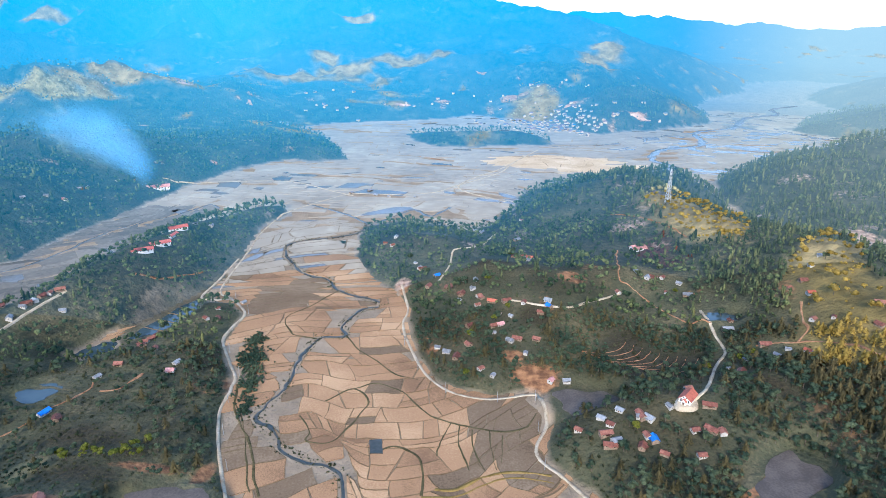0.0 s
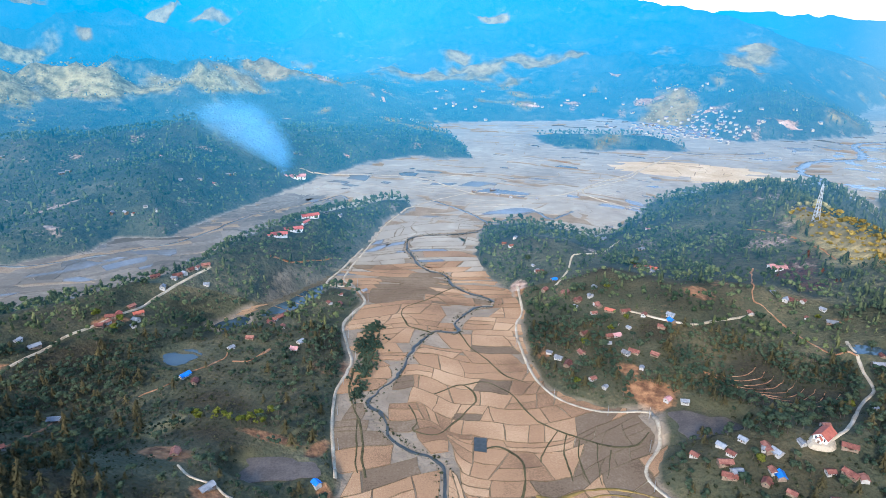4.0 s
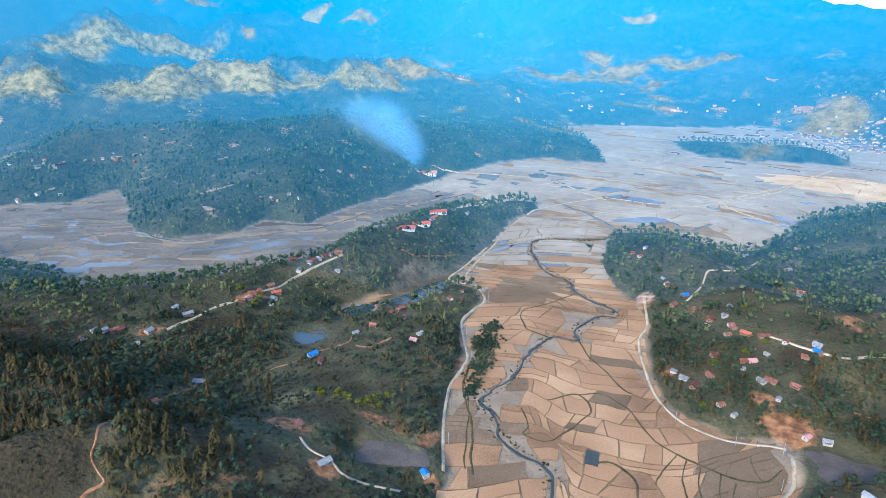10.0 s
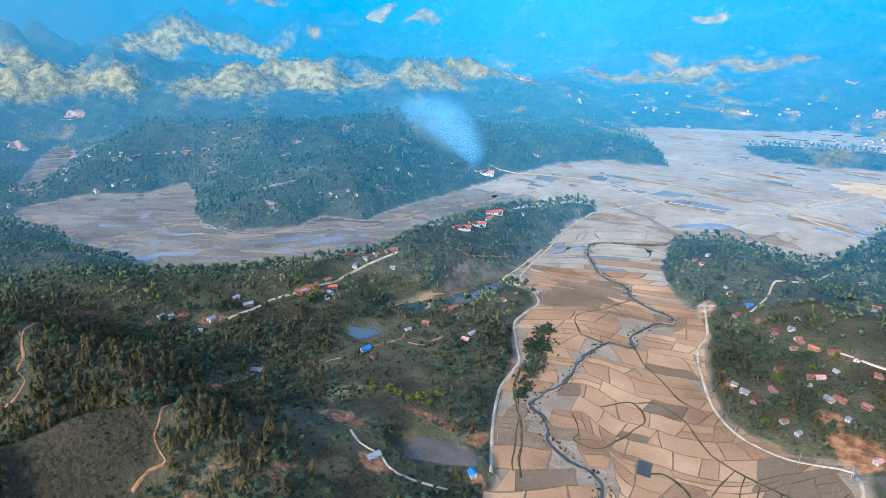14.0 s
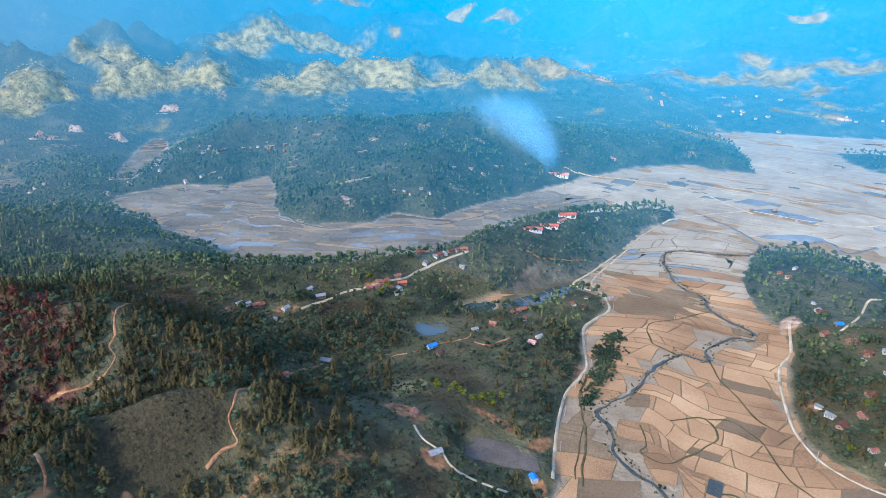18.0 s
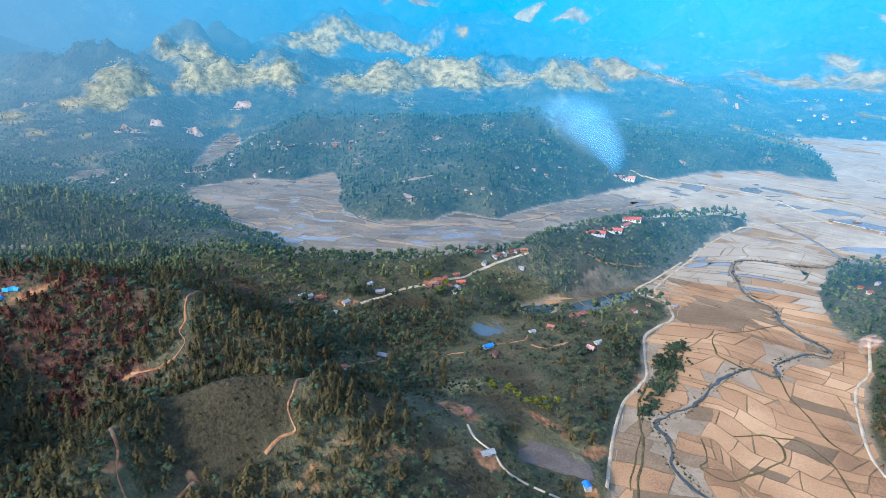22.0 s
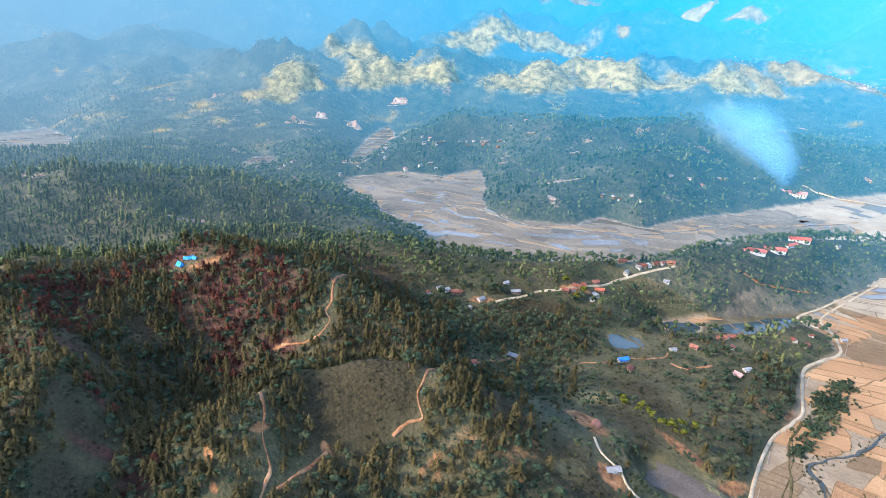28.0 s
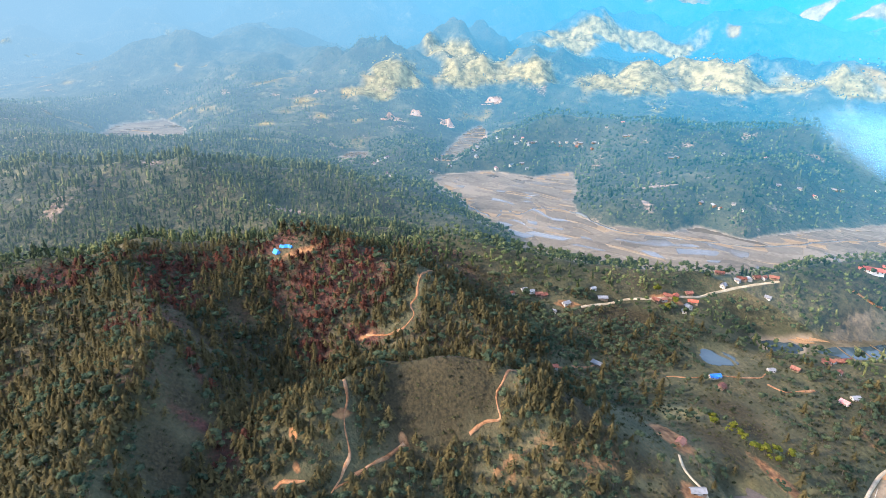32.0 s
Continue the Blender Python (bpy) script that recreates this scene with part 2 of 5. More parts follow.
    total, weight, out = 0.0, 1.0, 0.0
    for k in range(octaves):
        out = out + weight * (2 * value_noise(x / size, y / size, seed + k) - 1)
        total, weight, size = total + weight, weight / 2, size / 2.03
    return out / total


def along(x, y, line):
    """The distance of points from a line of two or more corners, and how far along it (in corners) the nearest place lies."""
    x, y = np.asarray(x, float), np.asarray(y, float)
    best, where = np.full(x.shape, 1e9), np.zeros(x.shape)
    for k in range(len(line) - 1):
        (ax, ay), (bx, by) = line[k][:2], line[k + 1][:2]
        dx, dy = bx - ax, by - ay
        s = np.clip(((x - ax) * dx + (y - ay) * dy) / max(dx * dx + dy * dy, 1e-9), 0, 1)
        d = np.hypot(x - ax - s * dx, y - ay - s * dy)
        near = d < best
        best, where = np.where(near, d, best), np.where(near, k + s, where)
    return best, where


def inside(x, y, shape):
    x, y = np.asarray(x, float), np.asarray(y, float)
    odd = np.zeros(x.shape, bool)
    for (ax, ay), (bx, by) in zip(shape, shape[1:] + shape[:1]):
        if ay != by:
            odd ^= ((ay > y) != (by > y)) & (x < (bx - ax) * (y - ay) / (by - ay) + ax)
    return odd


# The outline of the flat valley floor: its left bank with the long arm behind the school ridge, the far side, the right bank.
BANK_LEFT = [
    (-83, 152), (-122, 275), (-139, 314), (-152, 355), (-156, 401), (-181, 448), (-179, 503), (-200, 530), (-231, 532),
    (-249, 466), (-282, 421), (-303, 431), (-280, 480), (-246, 551), (-234, 589), (-232, 651), (-235, 751), (-219, 821),
    (-233, 861), (-268, 842), (-336, 762), (-350, 654), (-381, 562), (-390, 489), (-421, 445), (-520, 396), (-527, 353),
    (-592, 387), (-691, 373), (-766, 403), (-908, 405),
]
BANK_FAR = [
    (-941, 460), (-932, 531), (-860, 578), (-868, 668), (-724, 565), (-656, 508), (-592, 522), (-540, 573), (-547, 626),
    (-476, 636), (-468, 708), (-447, 826), (-418, 962), (-379, 1087), (-299, 1188), (-246, 1159), (-194, 1183), (-223, 1305),
    (-276, 1448), (-360, 1573), (-280, 1642), (-101, 1692), (106, 1778), (236, 1672), (370, 1467), (490, 1508), (695, 1623),
    (750, 1778), (780, 1965), (886, 2143), (1116, 2375), (1316, 2760), (1584, 2898),
]
BANK_RIGHT = [
    (1744, 2706), (1471, 2477), (1242, 2143), (1181, 1724), (1056, 1778), (852, 1516), (902, 1415), (939, 1300), (877, 1223),
    (690, 1169), (591, 1144), (518, 1074), (451, 993), (417, 906), (425, 804), (374, 767), (415, 890), (427, 974), (405, 1097),
    (338, 1044), (264, 1019), (201, 993), (129, 938), (107, 859), (71, 767), (33, 744), (4, 762), (-50, 782), (-93, 762),
    (-103, 722), (-99, 653), (-75, 596), (-48, 559), (-29, 515), (-31, 492), (-28, 465), (-19, 428), (-6, 399), (10, 385),
    (36, 376), (61, 381), (75, 373), (74, 344), (65, 320), (65, 307), (76, 290), (87, 276), (101, 153),
]
VALLEY = BANK_LEFT + BANK_FAR + BANK_RIGHT
WOOD_ISLAND = [(-78, 1460), (-63, 1378), (-17, 1306), (79, 1306), (177, 1325), (240, 1330), (250, 1400), (200, 1440), (91, 1480)]
SIDE_FLOORS = [
    [(-1038, 485), (-1174, 581), (-1300, 680), (-1395, 775), (-1290, 735), (-1172, 665), (-1058, 548), (-1018, 504)],
    [(-1597, -111), (-1783, -74), (-1831, 47), (-1647, 90), (-1392, 60), (-1388, -16), (-1458, -79)],
    [(-1139, 313), (-1196, 363), (-1190, 401), (-1115, 370), (-1083, 329)],
]
# Crests: the width of the slope and the corners of the crest with their heights.
CRESTS = [
    (75, [(-249, 769, 27), (-290, 638, 42), (-313, 537, 42), (-351, 436, 37), (-405, 329, 41), (-485, 241, 50)]),
    (110, [(-516, -209, 74), (-485, -9, 80), (-474, 80, 70), (-468, 161, 61), (-445, 231, 43)]),
    (70, [(-485, -9, 62), (-330, -26, 80), (-219, -53, 64)]),
    (60, [(-472, 101, 72), (-398, 157, 70), (-334, 194, 54)]),
    (62, [(-238, 181, 48), (-265, 153, 59), (-292, 100, 62), (-269, 55, 59)]),
    (170, [(-848, -116, 84), (-796, 82, 72), (-705, 237, 54), (-636, 288, 36)]),
    (70, [(-761, 46, 64), (-612, 99, 58), (-554, 200, 44)]),
    (110, [(-609, 581, 33), (-549, 683, 46), (-569, 813, 57)]),
    (170, [(-1062, 619, 60), (-1014, 742, 73), (-812, 889, 82), (-570, 1045, 72), (-387, 1178, 47), (-234, 1259, 33)]),
    (230, [(-1580, 1061, 175), (-1215, 1460, 165), (-915, 1631, 140), (-611, 1746, 100)]),
    (150, [(-1420, 560, 50), (-1600, 640, 150), (-1758, 721, 182), (-1952, 1015, 165)]),
    (130, [(-1400, 900, 60), (-1600, 900, 160), (-1780, 900, 182), (-1952, 1015, 165)]),
    (420, [(-1952, 1015, 185), (-2077, 1463, 240), (-2051, 1907, 270), (-1728, 2279, 260)]),
    (300, [(-1758, 721, 162), (-2109, 459, 167), (-2302, 55, 206)]),
    (450, [(-1494, -328, 99), (-1904, 213, 104), (-2609, 449, 230)]),
    (900, [(-4269, -1585, 503), (-4205, 217, 531), (-3736, 1827, 514), (-2944, 3058, 505), (-1731, 3585, 473), (-917, 3495, 470)]),
    (800, [(-1324, 3341, 470), (-285, 3190, 422), (220, 2990, 343), (600, 2530, 249), (700, 2190, 183), (690, 1900, 96)]),
    (420, [(-306, 2349, 150), (100, 2150, 128), (400, 1900, 106)]),
    (520, [(900, 4450, 299), (1550, 4330, 276), (2350, 3850, 192), (2800, 3600, 270), (3600, 2600, 342)]),
    (150, [(479, 800, 47), (499, 880, 66), (639, 970, 68), (829, 1001, 74), (1099, 901, 88)]),
    (85, [(150, 790, 35), (190, 830, 43), (250, 850, 49), (274, 720, 48), (299, 620, 52), (329, 500, 55)]),
    (110, [(329, 500, 55), (329, 431, 58), (344, 331, 63), (329, 201, 76), (300, 1, 90)]),
    (70, [(40, 560, 29), (110, 520, 33), (179, 540, 29)]),
    (45, [(-51, 660, 26), (0, 640, 26)]),
    (55, [(109, 330, 24), (159, 320, 31), (209, 340, 34)]),
    (400, [(999, 1151, 60), (1349, 1501, 103), (1700, 2000, 147), (2200, 2300, 169)]),
    (900, [(-2500, -2500, 420), (0, -3300, 480), (2600, -2300, 420), (3700, 0, 380)]),
]
# Ponds and small level fields: place, height, half length, half width, turn.
POOLS = [(-243, 494, 1, 36, 11, 70), (-279, 438, 1, 14, 11, 60), (-271, 361, 14, 10, 8, 0), (223, 445, 28, 13, 7, 0), (376, 498, 40, 16, 12, 0), (185, 265, 22, 24, 13, 40), (-274, 354, 15, 12, 8, 0), (98, 361, 5, 20, 15, 0), (-152, 264, 8, 22, 10, 10)]


def floor_reach(x, y):
    """How far a place lies outside the flat floor, in metres; below 0 on it."""
    d = along(x, y, VALLEY + VALLEY[:1])[0] * np.where(inside(x, y, VALLEY), -1, 1)
    e = along(x, y, WOOD_ISLAND + WOOD_ISLAND[:1])[0] * np.where(inside(x, y, WOOD_ISLAND), 1, -1)
    d = np.maximum(d, e)
    far = np.hypot(x, y)
    d = d + np.clip((far - 480) / 400, 0, 1) * (11 * fbm(x, y, 75, 141, 3) + 4 * fbm(x, y, 17, 151, 2)) * np.clip(far / 900, 0.6, 1.6)
    for shape in SIDE_FLOORS:
        d = np.minimum(d, along(x, y, shape + shape[:1])[0] * np.where(inside(x, y, shape), -1, 1))
    return d


def land_height(x, y, reach=None):
    x, y = np.asarray(x, float), np.asarray(y, float)
    reach = floor_reach(x, y) if reach is None else reach
    out = np.zeros(x.shape)
    wx, wy = x + 22 * fbm(x, y, 160, 31, 3), y + 22 * fbm(x, y, 160, 41, 3)
    for width, crest in CRESTS:
        d, s = along(wx, wy, crest)
        top = np.interp(s, range(len(crest)), [c[2] for c in crest])
        out += (top * np.exp(-((d / width) ** 1.4))) ** 3
    out = out ** (1 / 3)
    far = np.hypot(x, y)
    gully = 1 - np.abs(fbm(x + 0.25 * y, y, 300, 7, 4)) * 2.4
    spur = 1 - np.abs(fbm(x, y, 130, 17, 3)) * 2.4
    band = np.clip((far - 1000) / 400, 0, 1) * np.clip((2500 - far) / 500, 0, 1)
    out = out + np.clip(out - 35, 0, 120) * 0.30 * (spur - 0.5) * band + (0.16 * out * (1 - 0.65 * np.clip((far - 1400) / 800, 0, 1)) + 2) * fbm(x, y, 90, 3, 4) + np.clip(out - 30, 0, 250) * 0.46 * (gully - 0.45) * np.clip((far - 700) / 800, 0, 1) * (1 - 0.7 * np.clip((far - 1600) / 900, 0, 1))
    out = out + 15 * np.clip(reach / 150, 0, 1) * np.clip((far - 650) / 300, 0, 1) * np.clip((2000 - far) / 400, 0, 1) * (0.6 - 2 * np.abs(fbm(x, y, 240, 57, 3)))
    vale = np.clip(2.3 * np.abs(fbm(x + 60 * fbm(x, y, 260, 121, 2), y + 60 * fbm(x, y, 260, 131, 2), 430, 111, 5)), 0, 1)
    out = out - np.clip(out - 30, 0, 330) * 0.42 * (vale - 0.2) * np.clip((far - 1150) / 500, 0, 1) * np.clip((-300 - x) / 600, 0.12, 1)
    out = np.maximum(out, 0) + 7 + 4 * fbm(x, y, 70, 13, 3)
    out = out * (1 - np.exp(-np.clip(reach, 0, None) / (24 + 0.1 * np.clip(far - 500, 0, 1500))))
    for px, py, pz, a, b, turn in POOLS:
        c, s = math.cos(math.radians(turn)), math.sin(math.radians(turn))
        u, v = (x - px) * c + (y - py) * s, -(x - px) * s + (y - py) * c
        w = np.clip((1.75 - np.hypot(u / a, v / b)) / 0.45, 0, 1)
        out = out + (pz - out) * w * w * (3 - 2 * w)
    return out


# ---- end of land ----


def link_mesh(name, verts, faces, mat, parent=None, label="", smooth=False):
    """One mesh object from arrays of corners and faces (faces: an array with 3 or 4 columns, or a list of loops)."""
    me = bpy.data.meshes.new(name)
    verts = np.asarray(verts, np.float32)
    if isinstance(faces, np.ndarray):
        me.vertices.add(len(verts))
        me.vertices.foreach_set("co", verts.ravel())
        me.loops.add(faces.size)
        me.loops.foreach_set("vertex_index", faces.astype(np.int32).ravel())
        me.polygons.add(len(faces))
        me.polygons.foreach_set("loop_start", np.arange(0, faces.size, faces.shape[1], dtype=np.int32))
        me.update(calc_edges=True)
    else:
        me.from_pydata(verts.tolist(), [], faces)
    me.materials.append(mat)
    if smooth:
        me.polygons.foreach_set("use_smooth", np.ones(len(me.polygons), bool))
    ob = new(name, me)
    if parent:
        ob.parent = parent
    return tagged(ob, label)


def blobs(x, y, some):
    """Cover of round patches: (x, y, along, across, degrees); 1 at the middle, 0.5 at the rim."""
    out = np.zeros(np.shape(x))
    for px, py, a, b, turn in some:
        c, s = math.cos(radians(turn)), math.sin(radians(turn))
        u, v = (x - px) * c + (y - py) * s, -(x - px) * s + (y - py) * c
        out = np.maximum(out, 1 - 0.5 * np.sqrt((u / a) ** 2 + (v / b) ** 2))
    return np.clip(out, 0, 1)


# Covers of the ground.
DRY_NEAR = [(-261, 128, 22, 30, 60), (-265, 109, 22, 26, 60), (-252, 140, 18, 14, 0), (-303, -4, 30, 11, 5), (-268, -16, 26, 12, 0), (-375, 5, 30, 9, 20), (-414, 39, 16, 10, 0), (-340, 324, 26, 10, 60), (-414, 228, 26, 12, 50), (-199, 278, 24, 14, 0), (-174, 206, 26, 16, 0), (-225, 317, 22, 14, 20)]
DRY_FAR = [(-221, 187, 14, 8, 0), (142, 403, 22, 34, 10), (139, 423, 18, 20, 10), (171, 397, 22, 16, 0), (76, 463, 16, 14, 0), (41, 557, 40, 14, 0), (206, 335, 7, 30, 30), (-205, 312, 20, 14, 0), (-269, 516, 16, 30, 0)]
DRY = DRY_NEAR + DRY_FAR
# Sun patches on the slopes, painted into the ground as gold.
SUN_PATCHES_NEAR = [(255, 1758, 60, 130, 0), (283, 1098, 85, 26, 10), (237, 1147, 80, 45, 0), (876, 1362, 70, 40, 30), (271, 607, 26, 58, 10), (275, 688, 22, 52, 20), (494, 2084, 50, 120, 0), (580, 2248, 60, 100, 0), (302, 448, 24, 72, -25), (289, 385, 32, 48, -20), (289, 361, 26, 30, 0), (-460, 2049, 170, 60, 0)]
SUN_PATCHES_FAR = [(-342, 2108, 90, 50, 0), (-141, 2173, 150, 50, -10), (11, 2178, 60, 40, 0), (-413, 2212, 50, 30, 0), (-335, 2727, 90, 50, 0), (-2680, 2641, 160, 45, 30), (-1969, 2855, 120, 40, 30), (-1675, 2759, 90, 30, 0), (-1714, 2008, 30, 24, 0), (-1952, 1575, 60, 30, 0), (-981, 1473, 90, 30, 0), (-865, 1551, 90, 24, 0), (-807, 1636, 80, 40, 10), (-690, 1669, 60, 30, 0)]
SUN_PATCHES = SUN_PATCHES_NEAR + SUN_PATCHES_FAR
# Sunlit ridges, painted as pale yellow ground.
RIDGE_SUN = [(-1610, 626, 60, 50, 60), (-1554, 556, 50, 35, 60), (-1671, 686, 40, 40, 0), (-1705, 869, 80, 60, 60), (-1615, 911, 80, 60, 40), (-1619, 840, 60, 70, 50), (-1536, 938, 80, 40, 50), (-1478, 995, 60, 40, 50), (-1957, 1579, 150, 60, 40), (-1888, 1749, 130, 50, 40), (-1909, 1435, 70, 70, 0), (-1346, 1131, 70, 60, 40), (-1289, 1204, 100, 60, 45), (-1222, 1330, 100, 60, 45), (-1108, 1381, 90, 45, 40), (-1025, 1436, 70, 35, 40), (-912, 1489, 80, 30, 20), (-1115, 1108, 70, 12, 120)]
BURNT = [(-415, 96, 34, 26, 40), (-406, 128, 26, 20, 0), (-470, 190, 34, 8, 60), (-462, 75, 24, 10, 80), (-429, 0, 20, 26, 60), (-388, -21, 24, 12, 60), (-271, 11, 9, 7, 0), (-286, 6, 18, 4, 60), (-325, 4, 14, 4, 20), (-378, 84, 16, 14, 0), (-367, 113, 18, 6, 30), (-465, -65, 30, 12, 90), (-463, 4, 40, 8, 90), (217, 587, 30, 16, 70), (220, 553, 16, 12, 0)]
EARTH = [(71, 388, 12, 12, 20), (115, 508, 12, 9, 0), (175, 267, 22, 2, 40), (162, 256, 10, 2, 20), (-211, 248, 16, 8, 0), (-171, 226, 9, 6, 0), (-171, 289, 20, 4, 0), (-367, 287, 10, 3, 60), (-341, 371, 14, 5, 60), (-41, 560, 8, 14, 0), (-139, 291, 12, 5, 80), (-156, 388, 4, 8, 0), (-8, 433, 6, 5, 0), (65, 394, 14, 9, 0), (-121, 258, 7, 5, 0), (54, 415, 8, 6, 0), (-379, 163, 4.8, 1.8, 0), (-364, 117, 7.2, 1.8, 80), (-263, 69, 1.8, 5.4, 0), (-249, 97, 4.2, 2.2, 0), (-444, 89, 20.4, 3.6, 80), (-249, 41, 3.0, 1.8, 0), (-263, 43, 4.2, 1.8, 0)]
SCARS_NORTH = [(-689, 1682, 28, 16, 0), (-530, 1651, 15, 10, 0), (-528, 1727, 10, 15, 0), (-124, 1790, 22, 16, 0), (6, 1848, 27, 9, 0), (-409, 1090, 7, 6, 0), (193, 1820, 22, 19, 0), (-672, 1381, 15, 10, 0), (-411, 1536, 7, 6, 0), (-1461, 854, 20, 10, 50), (-1340, 650, 21, 9, 40), (-1257, 699, 7, 7, 0), (-597, 584, 6, 5, 0)]
SCARS_WEST = [(-665, 661, 25, 5, 50), (-1368, 525, 25, 10, 50), (-1384, 594, 14, 15, 0), (-1362, 657, 17, 12, 40), (-1465, 859, 21, 14, 40), (-1645, 421, 14, 12, 0), (480, 1579, 29, 12, 0), (459, 631, 16, 21, 0), (416, 776, 16, 10, 0), (232, 1833, 19, 12, 0), (346, 1681, 16, 12, 0), (120, 2012, 12, 9, 0), (-667, 130, 25, 4, 80)]
SCARS = SCARS_NORTH + SCARS_WEST


def ground_sheet():
    """One sheet of land out to the last ridges, finer near the middle."""
    bearings = np.radians(np.concatenate([np.arange(-52, 114, 0.33), np.arange(114, 308, 4.0)]))
    rings = 40 * np.exp(np.arange(0, 4.82, 0.0098))
    rings = np.concatenate([[0.02], rings])
    a, r = np.meshgrid(bearings, rings, indexing="ij")
    x, y = -r * np.sin(a), r * np.cos(a)
    reach = floor_reach(x, y)
    z = land_height(x, y, reach)
    n, k = a.shape
    i, j = np.meshgrid(np.arange(n), np.arange(k - 1), indexing="ij")
    quad = np.stack([i * k + j, i * k + j + 1, (i + 1) % n * k + j + 1, (i + 1) % n * k + j], -1).reshape(-1, 4)
    # The last ranges are drawn in along their own line of sight, so that the land ends within five kilometres.
    slant = np.sqrt(r * r + (z - EYE_Z) ** 2)
    draw = np.where(slant > 2300, (2300 + 0.27 * (slant - 2300)) / slant, 1.0)
    corners = np.stack([x * draw, y * draw, EYE_Z + (z - EYE_Z) * draw], -1).reshape(-1, 3)
    back = ((r > 560) & (reach > -2) | (r > 1700)).reshape(-1)[quad].any(1)
    sheet = link_mesh("ground", corners, quad[~back], GROUND, smooth=True)
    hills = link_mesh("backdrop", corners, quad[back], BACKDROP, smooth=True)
    rough = fbm(x, y, 40, 77, 4)
    covers = {
        "woods": np.clip((r - 500) / 500, 0, 1) * (reach > 0) * (0.62 + 0.9 * fbm(x, y, 110, 5, 4)),
        "dry": np.maximum(blobs(x, y, DRY) + 0.25 * rough, 0.30 + 0.45 * fbm(x, y, 60, 55, 3)),
        # Painted sun patches, with pale far fields strewn at random.
        "sun_and_fields": np.maximum(blobs(x, y, SUN_PATCHES), (0.14 + 0.62 * fbm(x, y, 62, 87, 3)) * (r > 1250) * (z < 120) * (reach > 0)) + 0.25 * rough + 0.25 * np.clip((r - 900) / 600, 0, 1) * fbm(x, y, 130, 79, 4),
        # Sunlight on the upper ridges, put into the ground colour.
        "ridge_sun": (0.12 + 0.88 * blobs(x, y, [(px, py, 1.2 * a, 1.2 * b, turn) for px, py, a, b, turn in RIDGE_SUN])) * np.clip((z - 30) / 60, 0, 1) + 0.25 * rough + 0.42 * fbm(x, y, 140, 81, 4),
        "burn": np.maximum(blobs(x, y, BURNT) + 0.3 * rough, 0.30 * (x < -300) * (y < 230) * (y > -120) * (r < 560) + 0.32 * fbm(x, y, 38, 97, 3)),
        "earth": np.maximum.reduce([(0.10 + 0.60 * fbm(x, y, 34, 89, 3)) * (r > 720) * (z < 110) * (reach > 0), np.maximum(blobs(x, y, EARTH) + 0.2 * rough, blobs(x, y, SCARS) - 0.06 + 0.45 * fbm(x, y, 26, 83, 3)), 0.15 + 0.55 * fbm(x, y, 45, 91, 3) * (r < 1000) * (x > -220)]),
        "mud": np.where(r < 2200, 0.97, 0.8) * np.clip((6 + 5 * rough - reach) / 10, 0, 1),
    }
    covers["mud"] = np.where(blobs(x, y, [(-250, 500, 30, 62, 0), (-241, 640, 16, 120, 0)]) > 0.5, 0.35, covers["mud"])
    # Where painted haze thins: painted sun patches and far bare earth.
    covers["open"] = np.maximum(np.maximum(covers["sun_and_fields"], covers["ridge_sun"]), covers["earth"] * (r > 1000))
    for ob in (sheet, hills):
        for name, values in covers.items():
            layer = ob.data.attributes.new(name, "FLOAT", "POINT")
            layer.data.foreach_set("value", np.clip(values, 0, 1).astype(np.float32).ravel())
    tagged(sheet, "rolling valley land with scrub, woods and bare red earth", "ground", kind="structure")
    tagged(hills, "distant wooded mountains with painted blue haze", "mountains", kind="structure")



def smooth_line(line, step=4.0):
    """A soft curve through the corners of a line, with a corner every step metres."""
    p = np.array(line, float)
    p = np.vstack([2 * p[0] - p[1], p, 2 * p[-1] - p[-2]])
    out = []
    for k in range(1, len(p) - 2):
        a, b, c, d = p[k - 1 : k + 3]
        for s in np.arange(0, 1, step / max(step, np.linalg.norm(c - b))):
            out.append(0.5 * (2 * b + (c - a) * s + (2 * a - 5 * b + 4 * c - d) * s * s + (3 * b - a - 3 * c + d) * s**3))
    return np.array(out + [p[-2]])


def ribbon(name, line, width, mat, lift=0.5, drop=0.7, label="", category="road", wander=0.8, kind="structure", step=4.0, vary=0.12):
    """A strip with thickness, laid along a line over the land."""
    c = smooth_line(line, step if mat not in (TRAIL, RIVER) else 2.0)
    if mat is TRAIL:
        lift, drop = 0.2, 0.5
    if wander:
        c = c + wander * np.stack([fbm(c[:, 0], c[:, 1], 22, 61, 3), fbm(c[:, 0], c[:, 1], 22, 71, 3)], -1)
    if mat in (TRAIL, RIVER):
        c = c + 1.3 * np.stack([fbm(c[:, 0], c[:, 1], 9, 63, 2), fbm(c[:, 0], c[:, 1], 9, 73, 2)], -1)
    way = np.gradient(c, axis=0)
    way /= np.linalg.norm(way, axis=1, keepdims=True) + 1e-9
    side = np.stack([-way[:, 1], way[:, 0]], -1)
    w = width / 2 * (1 + (vary if mat is not TRAIL else 0.5) * 2 * fbm(c[:, 0], c[:, 1], 11, 23, 2))[:, None]
    z = land_height(c[:, 0], c[:, 1])
    zl, zr = (np.maximum(z, land_height(q[:, 0], q[:, 1])) for q in (c + side * w, c - side * w))
    rows = []
    for q, h in ((c + side * w, zl - drop), (c + side * w * 0.93, zl + lift), (c, np.maximum(z, (zl + zr) / 2) + lift * 1.12), (c - side * w * 0.93, zr + lift), (c - side * w, zr - drop)):
        rows.append(np.column_stack([q, h]))
    v = np.stack(rows, 1)
    n = len(c)
